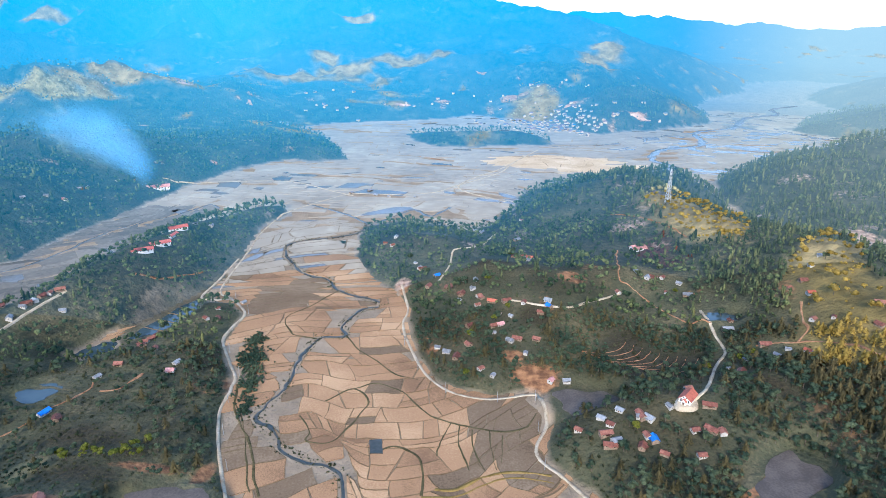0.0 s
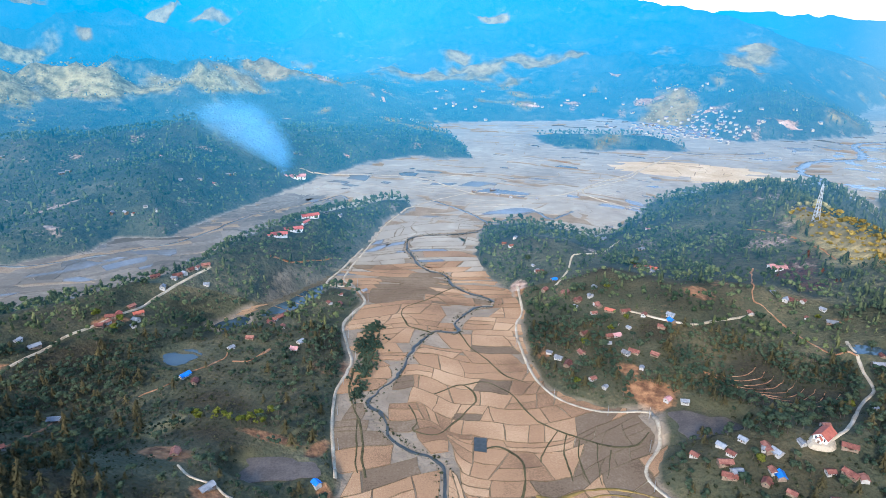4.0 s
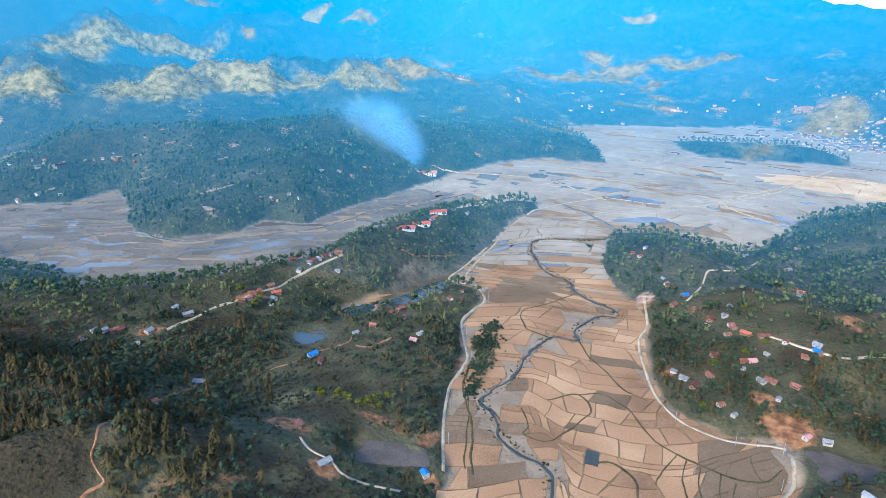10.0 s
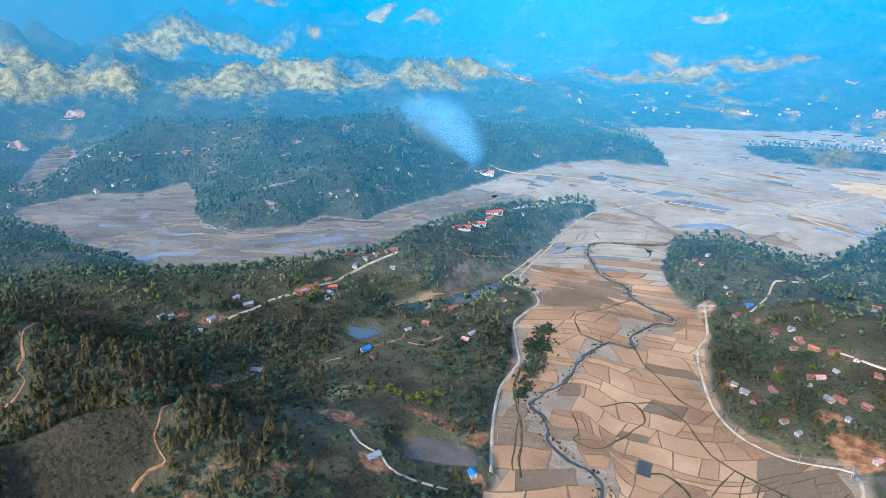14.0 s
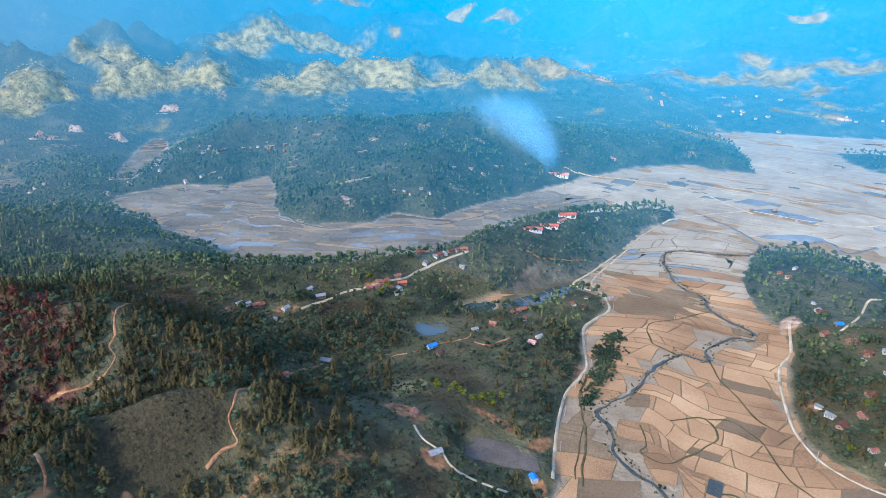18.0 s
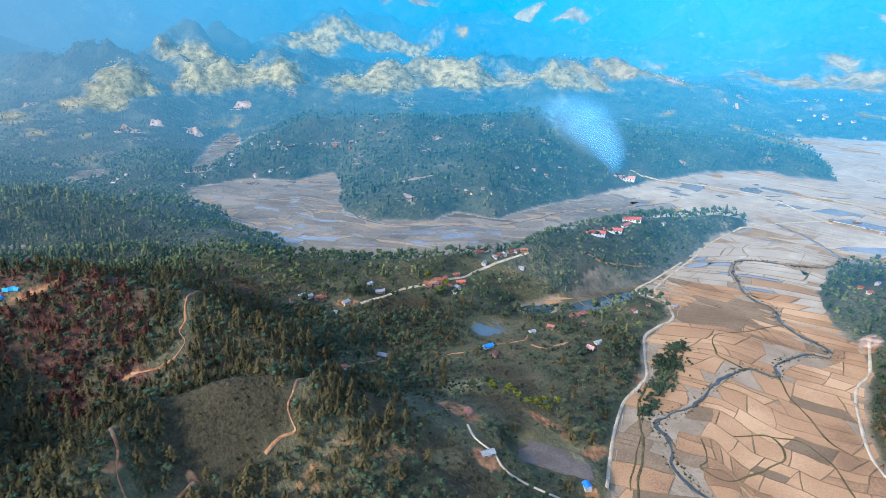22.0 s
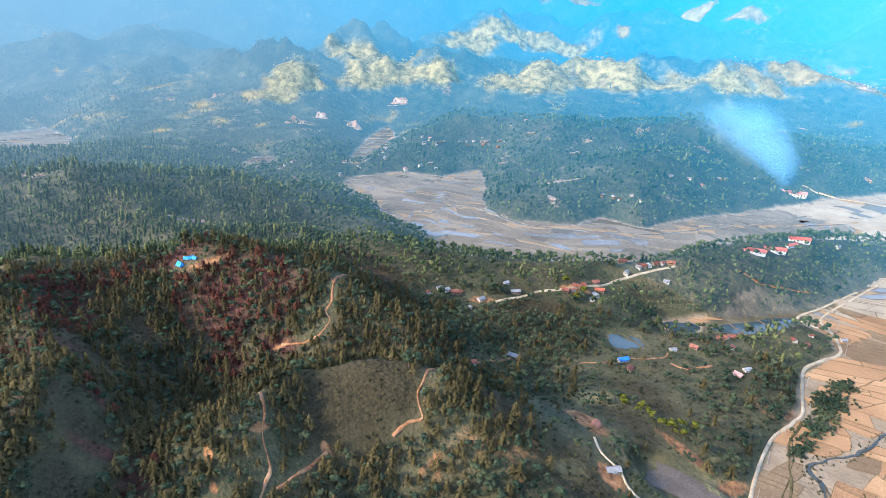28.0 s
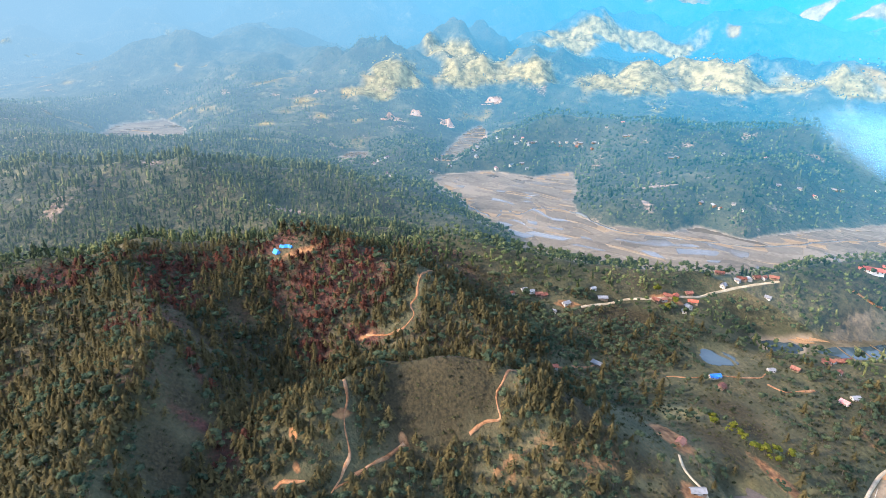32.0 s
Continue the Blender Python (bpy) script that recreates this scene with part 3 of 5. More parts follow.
    i, j = np.meshgrid(np.arange(n - 1), np.arange(4), indexing="ij")
    quad = np.stack([i * 5 + j, i * 5 + j + 1, (i + 1) * 5 + j + 1, (i + 1) * 5 + j], -1).reshape(-1, 4)
    return tagged(link_mesh(name, v.reshape(-1, 3), quad, mat, smooth=True), label, category, kind=kind)


ROAD_WEST = [(-118, 268), (-139, 315), (-152, 356), (-154, 384), (-157, 403), (-181, 449), (-183, 476), (-180, 503), (-188, 521), (-205, 542), (-221, 561), (-225, 654), (-229, 749), (-217, 823), (-192, 868), (-143, 930)]
ROAD_SPUR = [(-185, 517), (-203, 538), (-232, 540), (-231, 589), (-230, 647)]
ROAD_EAST = [(85, 268), (71, 290), (59, 307), (59, 321), (69, 344), (68, 372), (63, 377), (34, 371), (7, 380), (-10, 399), (-22, 428), (-32, 465), (-35, 492), (-32, 515), (-41, 563)]
CHURCH_ROAD = [(148, 318), (165, 333), (193, 380), (207, 399), (210, 423), (211, 436), (210, 445), (212, 459)]
HILL_ROAD = [(211, 436), (193, 453), (179, 478), (166, 504), (161, 523), (182, 608)]
VILLAGE_ROAD = [(55, 490), (67, 481), (83, 471), (105, 467), (123, 476), (142, 488), (158, 496)]
EAST_LANE = [(228, 398), (250, 386), (266, 374), (276, 359), (281, 342)]
EAST_BEND = [(272, 426), (264, 406), (261, 394), (250, 386)]
TOWER_TRACK = [(204, 717), (228, 680), (245, 629), (249, 595)]
NORTH_ROAD = [(-4, 549), (6, 576), (10, 609), (16, 616), (38, 633), (64, 705)]
SCHOOL_ROAD = [(-360, 296), (-357, 316), (-353, 338), (-346, 358), (-339, 395), (-337, 437), (-325, 486)]
KNOLL_TRACK = [(-254, 167), (-246, 150), (-236, 145), (-238, 138), (-237, 129)]
BURNT_TRACK = [(-431, 211), (-407, 192), (-379, 163), (-366, 155), (-361, 148), (-352, 146), (-349, 137), (-352, 128), (-364, 116)]
GULLY_TRACK = [(-281, 76), (-269, 74), (-261, 69), (-249, 67), (-245, 66), (-237, 58), (-233, 53)]
GULLY_LANE = [(-249, 96), (-245, 86), (-240, 72), (-234, 55)]
PIT_LANE = [(-246, 28), (-247, 34), (-242, 43)]
FARM_LANE = [(-290, 203), (-290, 225), (-301, 267)]
WEST_LANE = [(-272, 306), (-264, 323), (-258, 339), (-245, 363), (-246, 380)]
WEST_BEND = [(-236, 365), (-225, 370), (-218, 388)]
WHITE_DRIVE = [(-196, 239), (-186, 233), (-173, 234), (-163, 230), (-152, 231), (-132, 241)]
PLAIN_ROAD = [(-451, 969), (-435, 974), (-382, 999), (-257, 1004), (-169, 938), (-137, 915)]
PLAIN_LANE = [(-143, 930), (-77, 922), (-15, 934), (22, 976), (95, 1060), (124, 1127), (163, 1214)]
TOWN_ROAD = [(93, 880), (25, 970), (103, 1097), (129, 1144), (198, 1275)]
PLAIN_TRACK = [(-142, 1286), (-37, 1206), (26, 1147), (89, 1100)]
BROOK = [(-55, 268), (-62, 297), (-84, 307), (-102, 318), (-110, 335), (-126, 347), (-123, 363), (-116, 384), (-113, 424), (-106, 460), (-83, 465), (-88, 486), (-75, 515), (-55, 527), (-103, 559), (-119, 588), (-146, 603), (-168, 636), (-181, 662), (-180, 701), (-129, 722), (-104, 744), (-100, 779)]
GREAT_RIVER = [(1119, 1984), (1000, 1905), (960, 1795), (835, 1725), (730, 1560), (610, 1490), (560, 1330), (455, 1275), (405, 1180), (420, 1110), (360, 1075), (324, 1026)]
CREEK = [(-838, 415), (-777, 404), (-719, 401), (-687, 409), (-742, 457), (-685, 438), (-699, 481), (-669, 516), (-579, 518), (-502, 578), (-460, 618), (-440, 668), (-432, 714), (-406, 768), (-366, 818), (-343, 863), (-320, 850)]
OXBOW = [(-196, 869), (-148, 831), (-120, 801), (-94, 777), (-69, 806), (-41, 839), (-18, 811), (-2, 831), (14, 855), (28, 867), (36, 857), (32, 845)]
LOOP = [(-462, 783), (-420, 772), (-384, 783), (-378, 818), (-354, 798), (-337, 815), (-328, 841), (-329, 876), (-348, 887), (-374, 848)]
SCHOOL_CUT = [(-290, 537), (-278, 542), (-269, 548), (-255, 573), (-246, 591)]
STREAMS = [(BROOK, 2.6), (GREAT_RIVER, 9.0), (CREEK, 2.6), (OXBOW, 2.8)]
WAYS = [(ROAD_WEST, 3.2), (ROAD_SPUR, 3.2), (ROAD_EAST, 3.2), (CHURCH_ROAD, 3.0), (HILL_ROAD, 1.9), (VILLAGE_ROAD, 2.6), (EAST_LANE, 2.2), (EAST_BEND, 2.2), (TOWER_TRACK, 1.9), (NORTH_ROAD, 2.8), (SCHOOL_ROAD, 2.6), (KNOLL_TRACK, 1.9), (BURNT_TRACK, 2.0), (GULLY_TRACK, 1.9), (GULLY_LANE, 1.9), (PIT_LANE, 2.2), (FARM_LANE, 2.2), (WEST_LANE, 1.9), (WEST_BEND, 2.8), (WHITE_DRIVE, 2.0), (PLAIN_ROAD, 4.5), (PLAIN_LANE, 4.5), (TOWN_ROAD, 5.0), (PLAIN_TRACK, 7.0)]
ribbon("road_west", ROAD_WEST, 2.3, ROAD, 0.5, 0.7, "narrow pale concrete road along the valley edge", "road")
ribbon("road_spur", ROAD_SPUR, 2.3, ROAD, 0.5, 0.7, "pale road spur beside the paddy pond", "road")
ribbon("road_east", ROAD_EAST, 2.3, ROAD, 0.5, 0.7, "narrow pale concrete road round the village hill", "road")
ribbon("church_road", CHURCH_ROAD, 2.2, ROAD, 0.5, 0.7, "pale unpaved road past the church", "road")
ribbon("hill_road", HILL_ROAD, 1.4, TRAIL, 0.5, 0.7, "pale earth road over the village hill", "road")
ribbon("village_road", VILLAGE_ROAD, 1.8, ROAD, 0.5, 0.7, "pale lane between village houses", "road")
ribbon("east_lane", EAST_LANE, 1.6, TRAIL, 0.5, 0.7, "sandy lane across the eastern slope", "road")
ribbon("east_bend", EAST_BEND, 1.6, TRAIL, 0.5, 0.7, "sandy lane down the eastern slope", "road")
ribbon("tower_track", TOWER_TRACK, 1.4, TRAIL, 0.5, 0.7, "red earth track below the radio tower", "road")
ribbon("north_road", NORTH_ROAD, 2, ROAD, 0.5, 0.7, "pale lane through the northern hamlet", "road")
ribbon("school_road", SCHOOL_ROAD, 1.8, ROAD, 0.5, 0.7, "pale lane along the school ridge", "road")
ribbon("knoll_track", KNOLL_TRACK, 1.4, TRAIL, 0.5, 0.7, "eroded red earth track down the grassy knoll", "road")
ribbon("burnt_track", BURNT_TRACK, 1.4, TRAIL, 0.5, 0.7, "red earth track through the burnt scrub", "road")
ribbon("gully_track", GULLY_TRACK, 1.4, TRAIL, 0.5, 0.7, "steep eroded red earth track", "road")
ribbon("gully_lane", GULLY_LANE, 1.4, TRAIL, 0.5, 0.7, "red earth track into the gully", "road")
ribbon("pit_lane", PIT_LANE, 1.6, TRAIL, 0.5, 0.7, "pale track beside the earth pit", "road")
ribbon("farm_lane", FARM_LANE, 1.6, TRAIL, 0.5, 0.7, "farm track along a low ridge", "road")
ribbon("west_lane", WEST_LANE, 1.4, TRAIL, 0.5, 0.7, "earth lane to the western hamlet", "road")
ribbon("west_bend", WEST_BEND, 2, TRAIL, 0.5, 0.7, "red earth lane below the western hamlet", "road")
ribbon("white_drive", WHITE_DRIVE, 1.4, ROAD, 0.5, 0.7, "narrow pale path to the lone white-roofed house", "road")
ribbon("plain_road", PLAIN_ROAD, 3.2, ROAD, 0.5, 0.7, "pale embanked road across the plain", "road")
ribbon("plain_lane", PLAIN_LANE, 3.2, ROAD, 0.5, 0.7, "pale road through the middle of the plain", "road")
ribbon("town_road", TOWN_ROAD, 3.6, ROAD, 0.5, 0.7, "pale straight road to the town", "road")
ribbon("plain_track", PLAIN_TRACK, 5, TRAIL, 0.5, 0.7, "broad dirt track over the fields", "road")
ribbon("river", BROOK, 2.6, RIVER, 0.2, 0.3, "shallow winding brook between the paddies", "river", 3.0, vary=0.4)
ribbon("oxbow", OXBOW, 4.0, SILT, 0.2, 0.3, "pale meandering stream over the plain", "river", 3.0, vary=0.4)
ribbon("school_cut", SCHOOL_CUT, 2.4, TRAIL, 0.5, 0.7, "bare red earth cut below the school", "earth")
ribbon("wide_river", GREAT_RIVER, 17.0, SILT, 0.2, 0.3, "broad pale river over the far plain", "river", 5.0, vary=0.4)
ribbon("creek", CREEK, 3.6, SILT, 0.2, 0.3, "thin meandering creek in the side valley", "river", 6.0, vary=0.4)
DITCHES = [
    ([(-151, 391), (-143, 359), (-122, 322), (-112, 298), (-102, 277)], 1.8, WEEDS), ([(-148, 372), (-133, 344), (-117, 300), (-108, 280)], 1.0, WEEDS),
    ([(-97, 352), (-86, 335), (-86, 325), (-70, 325), (-56, 355), (-53, 370), (-64, 384), (-82, 370)], 1.3, WEEDS),
    ([(-39, 316), (-30, 320), (-15, 310), (-12, 288), (-12, 277)], 1.5, WEEDS), ([(-5, 282), (7, 282), (22, 292), (43, 296), (63, 292)], 2.2, OCHRE),
    ([(-12, 276), (8, 277), (24, 287), (44, 291), (64, 286)], 1.2, OCHRE), ([(-8, 352), (9, 343), (33, 335), (54, 340), (64, 355)], 1.3, WEEDS),
    ([(5, 345), (-3, 319), (-4, 310)], 0.8, WEEDS), ([(11, 341), (10, 319), (15, 298)], 0.8, WEEDS), ([(19, 336), (19, 316), (25, 297)], 0.8, WEEDS),
    ([(30, 335), (30, 316), (32, 298)], 0.8, WEEDS), ([(38, 331), (36, 304)], 0.8, WEEDS), ([(-64, 384), (-48, 392), (-30, 380), (-20, 366), (-8, 352)], 1.0, WEEDS),
    ([(-82, 466), (-66, 440), (-50, 420), (-36, 404), (-18, 396)], 1.0, WEEDS), ([(-106, 460), (-130, 470), (-140, 500), (-120, 530), (-103, 559)], 1.2, WEEDS),
]
for line, wide, mat in DITCHES:
    ribbon("ditch", line, wide, mat, 0.5, 0.6, "winding weedy ditch bank between the paddies", "ditch", 2.0, vary=0.35, step=2.0)
for n in range(9):
    arc = [(118 + 5.5 * n + 26 * math.sin(a), 432 - 3.2 * n + (20 + n) * math.cos(a)) for a in np.linspace(1.9, 4.0, 7)]
    ribbon("terrace_bank", arc, 0.5, TRAIL, 0.3, 0.5, "narrow earth bank of an old hillside terrace", "terrace")
for u in (-20, -4, 10, 23):
    cx, cy = -243 + 0.342 * u, 494 + 0.94 * u
    ribbon("pond_bank", [(cx - 0.94 * v, cy + 0.342 * v) for v in (-11, -4, 4, 11)], 0.9, BUND, 0.7, 0.6, "narrow grassy bank across the fish pond", "bank")
ground_sheet()


# ---- rice fields ----
def bend(u, v, turn):
    """From the fields' own grid to the land: turned, and bent as terraces follow the slope."""
    c, w = math.cos(turn), math.sin(turn)
    x, y = u * c - v * w, u * w + v * c
    dx = 80 * fbm(x, y, 240, 201, 2) + 26 * fbm(x, y, 75, 221, 2) + 2.2 * fbm(x, y, 13, 241, 2)
    dy = 80 * fbm(x, y, 240, 211, 2) + 26 * fbm(x, y, 75, 231, 2) + 2.2 * fbm(x, y, 13, 251, 2)
    return np.stack([x + dx, y + dy], -1)


def plot_outlines(rng, long, deep, turn, box_of, gap, mine):
    """Winding rows of plots of uneven length and depth, as outlines with a bund's width left between them."""
    (x0, x1), (y0, y1) = box_of
    c, w = math.cos(turn), math.sin(turn)
    at = [(x * c + y * w, -x * w + y * c) for x in (x0 - 90, x1 + 90) for y in (y0 - 90, y1 + 90)]
    u0, u1, v0, v1 = min(p[0] for p in at), max(p[0] for p in at), min(p[1] for p in at), max(p[1] for p in at)
    us, vs, ends, v = [], [], [0], v0
    while v < v1:
        row = deep * rng.choice((0.55, 0.8, 1, 1, 1.3, 1.7))
        u, skew = u0 + rng.uniform(0, long), 0.0
        while u < u1:
            span = long * rng.choice((0.4, 0.6, 0.9, 1.2, 1.7)) * rng.uniform(0.8, 1.2)
            parts = rng.choice((1, 1, 1, 2, 2, 3)) if row > deep else rng.choice((1, 1, 1, 2))
            ahead = rng.uniform(-0.7, 0.7) * row
            lean = rng.uniform(-0.12, 0.12)
            cuts = [0.0] + sorted(min(0.85, max(0.15, k / parts + rng.uniform(-0.12, 0.12))) for k in range(1, parts)) + [1.0]
            for k in range(parts):
                a, b, lo, hi = u + gap, u + span - gap, v + row * cuts[k] + gap, v + row * cuts[k + 1] - gap
                across = np.linspace(a, b, max(2, int((b - a) / 3.5)))
                up = np.linspace(lo, hi, max(2, int((hi - lo) / 3.5)))
                pu = np.concatenate([across, np.full(len(up) - 2, b), across[::-1], np.full(len(up) - 2, a)])
                pv = np.concatenate([np.full(len(across), lo), up[1:-1], np.full(len(across), hi), up[::-1][1:-1]])
                inner = np.clip((pv - v) / row, 0, 1)
                us.append(pu + (skew + (ahead - skew) * (pu - u) / span) * inner)
                vs.append(pv + lean * (pu - u - span / 2) * 4 * inner * (1 - inner))
                ends.append(ends[-1] + len(pu))
            u, skew = u + span, ahead
        v += row
    places = bend(np.concatenate(us), np.concatenate(vs), turn)
    middles = np.array([places[a:b].mean(0) for a, b in zip(ends, ends[1:])])
    return [places[a:b] for a, b, ok in zip(ends, ends[1:], mine(middles[:, 0], middles[:, 1])) if ok]


def slab(q, z, depth=0.5):
    n = len(q)
    v = [(x, y, z) for x, y in q] + [(x, y, z - depth) for x, y in q]
    return v, [list(range(n))] + [[k, n + k, n + (k + 1) % n, (k + 1) % n] for k in range(n)]


def beside(q, middle, line, w):
    """Draws the corners of a plot back to the bank of a stream on which the plot's middle lies."""
    all_d = np.hypot(q[:, 0, None] - line[None, :, 0], q[:, 1, None] - line[None, :, 1])
    if all_d.min() > w + 8:
        return q
    at = all_d.argmin(1)
    way = np.gradient(line, axis=0)
    side = np.stack([-way[:, 1], way[:, 0]], -1)
    side /= np.linalg.norm(side, axis=1, keepdims=True) + 1e-9
    m = np.hypot(*(line - middle).T).argmin()
    mine = 1 if (middle - line[m]) @ side[m] > 0 else -1
    off = ((q - line[at]) * side[at]).sum(1) * mine
    return np.where((off < w)[:, None], q + side[at] * (mine * (w - off))[:, None], q)


def lay_plots():
    rng = random.Random(5)
    rest = {m.name: ([], [], m) for m in (PLOT_FAR, PLOT_REST, PLOT_WET, PLOT_GOLDEN, PLOT_DAMP, PLOT_ARM)}
    fields = tagged(new("rice_fields"), "harvested rice paddies divided by low earth bunds", "rice field", kind="structure")
    more = []

    def seen(x, y):
        bearing = np.degrees(np.arctan2(-x, y))
        return (bearing > -40) & (bearing < 105) & (np.hypot(x, y) < 2050) & (floor_reach(x, y) < 3)

    for long, deep, turn, box_of, gap, low, high in (
        (21, 12, 20, ((-330, 140), (200, 800)), 0.12, 0, 780),
        (21, 12, 28, ((-960, -330), (300, 880)), 0.2, 0, 1050),
        (34, 15, -8, ((-480, 1350), (700, 2050)), 0.4, 780, 2050),
        (26, 13, 35, ((-1850, -1000), (-150, 800)), 0.3, 1000, 2050),
    ):
        (x0, x1), (y0, y1) = box_of
        more += plot_outlines(rng, long, deep, radians(turn), box_of, gap, lambda x, y: seen(x, y) & (np.hypot(x, y) >= low) & (np.hypot(x, y) < high) & (x > x0) & (x <= x1) & (y > y0) & (y <= y1))
    mid = np.array([q.mean(0) for q in more])
    reach = floor_reach(mid[:, 0], mid[:, 1])
    more, mid, reach = [q for q, d in zip(more, reach) if d < 3], mid[reach < 3], reach[reach < 3]
    stream = np.min([along(mid[:, 0], mid[:, 1], line)[0] - w for line, w in STREAMS], axis=0)
    wet = fbm(mid[:, 0], mid[:, 1], 130, 301, 3)
    far = np.hypot(mid[:, 0], mid[:, 1])
    gold_plots = blobs(mid[:, 0], mid[:, 1], [(283, 1098, 85, 30, 10), (200, 1160, 130, 55, -5)]) > 0.5
    damp_land = np.maximum(blobs(mid[:, 0], mid[:, 1], [(40, 345, 30, 22, 0), (50, 305, 26, 20, 0), (-105, 300, 14, 50, 15), (-135, 330, 12, 40, 15), (-150, 560, 40, 40, 0)]), 0.56 - 0.012 * along(mid[:, 0], mid[:, 1], BROOK)[0]) + 0.25 * fbm(mid[:, 0], mid[:, 1], 30, 311, 2)
    channels = [(smooth_line(line, 6.0), w) for line, w in STREAMS]
    ragged = far + 110 * fbm(mid[:, 0], mid[:, 1], 70, 333, 3)
    count = 0
    rim_v, rim_f = [], []
    for k in np.argsort(ragged):
        if reach[k] > 3 or stream[k] < 2 or blobs(*mid[k], [(-250, 500, 30, 62, 0), (-241, 640, 16, 120, 0)]) > 0.5:
            continue
        q = more[k]
        for line, w in channels if stream[k] < 45 else ():
            q = beside(q, mid[k], line, w)
        step = np.roll(q, -1, 0) - q
        if 2 * math.pi * abs(np.sum(q[:, 0] * step[:, 1] - q[:, 1] * step[:, 0])) < 0.2 * np.linalg.norm(step, axis=1).sum() ** 2:
            continue
        z = 0.3 + 0.14 * rng.random()
        east = 0.2 if mid[k][0] > 450 else 0
        flooded = rng.random() < (0.45 if -1450 < mid[k][0] < -1030 else 0.0 if far[k] < 430 else 0.015 if far[k] < 620 else (0.07 if mid[k][0] < -330 and mid[k][1] < 860 else 0.012) + east + 0.3 * max(0, wet[k]))
        v, f = slab(q, z if not flooded else 0.3)
        damp = not flooded and far[k] < 640 and (damp_land[k] > 0.5 or rng.random() < 0.05)
        if far[k] < 800 and (mid[k][0] > -330 or far[k] < 600):
            way = np.roll(q, -1, 0) - np.roll(q, 1, 0)
            inward = np.stack([-way[:, 1], way[:, 0]], -1) / (np.linalg.norm(way, axis=1, keepdims=True) + 1e-9)
            area = np.sum(q[:, 0] * np.roll(q[:, 1], -1) - q[:, 1] * np.roll(q[:, 0], -1))
            wide = (0.24 + 0.0002 * far[k] + (0.25 if rng.random() < 0.12 else 0)) * (1 + 0.6 * fbm(q[:, 0], q[:, 1], 9, 51, 2))[:, None]
            inner = q + inward * wide * (1 if area > 0 else -1)
            base, m = len(rim_v), len(q) if abs(area) > 60 else 0
            rim_v += [(x, y, z + 0.1) for x, y in q[:m]] + [(x, y, z + 0.07) for x, y in inner[:m]]
            rim_f += [(base + i, base + (i + 1) % m, base + m + (i + 1) % m, base + m + i) for i in range(m)]
        if count < 300 and far[k] < 640:
            count += 1
            link_mesh("paddy_plot", v, f, PLOT_WET if flooded else PLOT_DAMP if damp else PLOT_DRY, fields, "flooded paddy plot" if flooded else "")
        else:
            vs, fs, _ = rest[(PLOT_GOLDEN if gold_plots[k] else PLOT_WET if flooded else PLOT_ARM if mid[k][0] < -330 and mid[k][1] < 860 else PLOT_DAMP if damp else PLOT_REST if ragged[k] < 640 else PLOT_FAR).name]
            base = len(vs)
            vs += v
            fs += [[base + i for i in loop] for loop in f]
    tagged(link_mesh("bunds", rim_v, np.array(rim_f), BUND, fields), "low grassy earth bunds round the paddy plots", kind="stuff")
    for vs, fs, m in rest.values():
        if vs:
            tagged(link_mesh("paddy_plots", vs, fs, m, fields), "far flooded paddy plots" if m is PLOT_WET else "far pale golden plots" if m is PLOT_GOLDEN else "tan harvested plots of the side valley" if m is PLOT_ARM else "damp grey paddy plots" if m is PLOT_DAMP else "dry brown paddy plots" if m is PLOT_REST else "far harvested paddy plots", kind="stuff")


lay_plots()


# ---- trees ----
def lump(rng, segs=6, rings=3):
    """A small uneven closed lump, about 1 across."""
    v, f = [(0, 0, -0.5)], []
    for i in range(1, rings):
        for j in range(segs):
            a, b = math.pi * (i / rings - 0.5), 2 * math.pi * (j + 0.5 * i) / segs
            k = rng.uniform(0.30, 0.66)
            v.append((k * math.cos(a) * math.cos(b), k * math.cos(a) * math.sin(b), k * math.sin(a)))
    v.append((0, 0, rng.uniform(0.42, 0.6)))
    for j in range(segs):
        f.append((0, 1 + (j + 1) % segs, 1 + j))
        for i in range(rings - 2):
            a, b = 1 + i * segs + j, 1 + i * segs + (j + 1) % segs
            f += [(a, b, b + segs), (a, b + segs, a + segs)]
        f.append((len(v) - 1, len(v) - 1 - segs + j, len(v) - 1 - segs + (j + 1) % segs))
    return np.array(v), np.array(f)


def joined(pieces):
    vs, fs, base = [], [], 0
    for v, f in pieces:
        vs.append(v)
        fs.append(f + base)
        base += len(v)
    return np.vstack(vs), np.vstack(fs)


# ---- buildings and other things ----
CHURCH_HAMLET = [(158, 342, "z"), (161, 317, "z"), (148, 303, "r"), (157, 301, "r"), (162, 298, "r"), (98, 310, "r"), (102, 315, "r"), (103, 304, "z"), (120, 317, "z"), (121, 318, "r"), (124, 301, "b"), (121, 304, "z"), (146, 286, "r"), (99, 302, "r"), (84, 319, "r"), (125, 315, "g"), (110, 325, "g")]
EAST_HILL = [(196, 353, "r"), (196, 370, "g"), (220, 426, "z"), (269, 403, "z"), (282, 432, "o"), (286, 451, "r"), (300, 467, "z"), (233, 395, "r"), (198, 514, "r"), (190, 515, "z"), (185, 515, "g"), (210, 504, "z"), (211, 486, "z"), (307, 394, "z"), (296, 374, "z"), (250, 372, "o")]
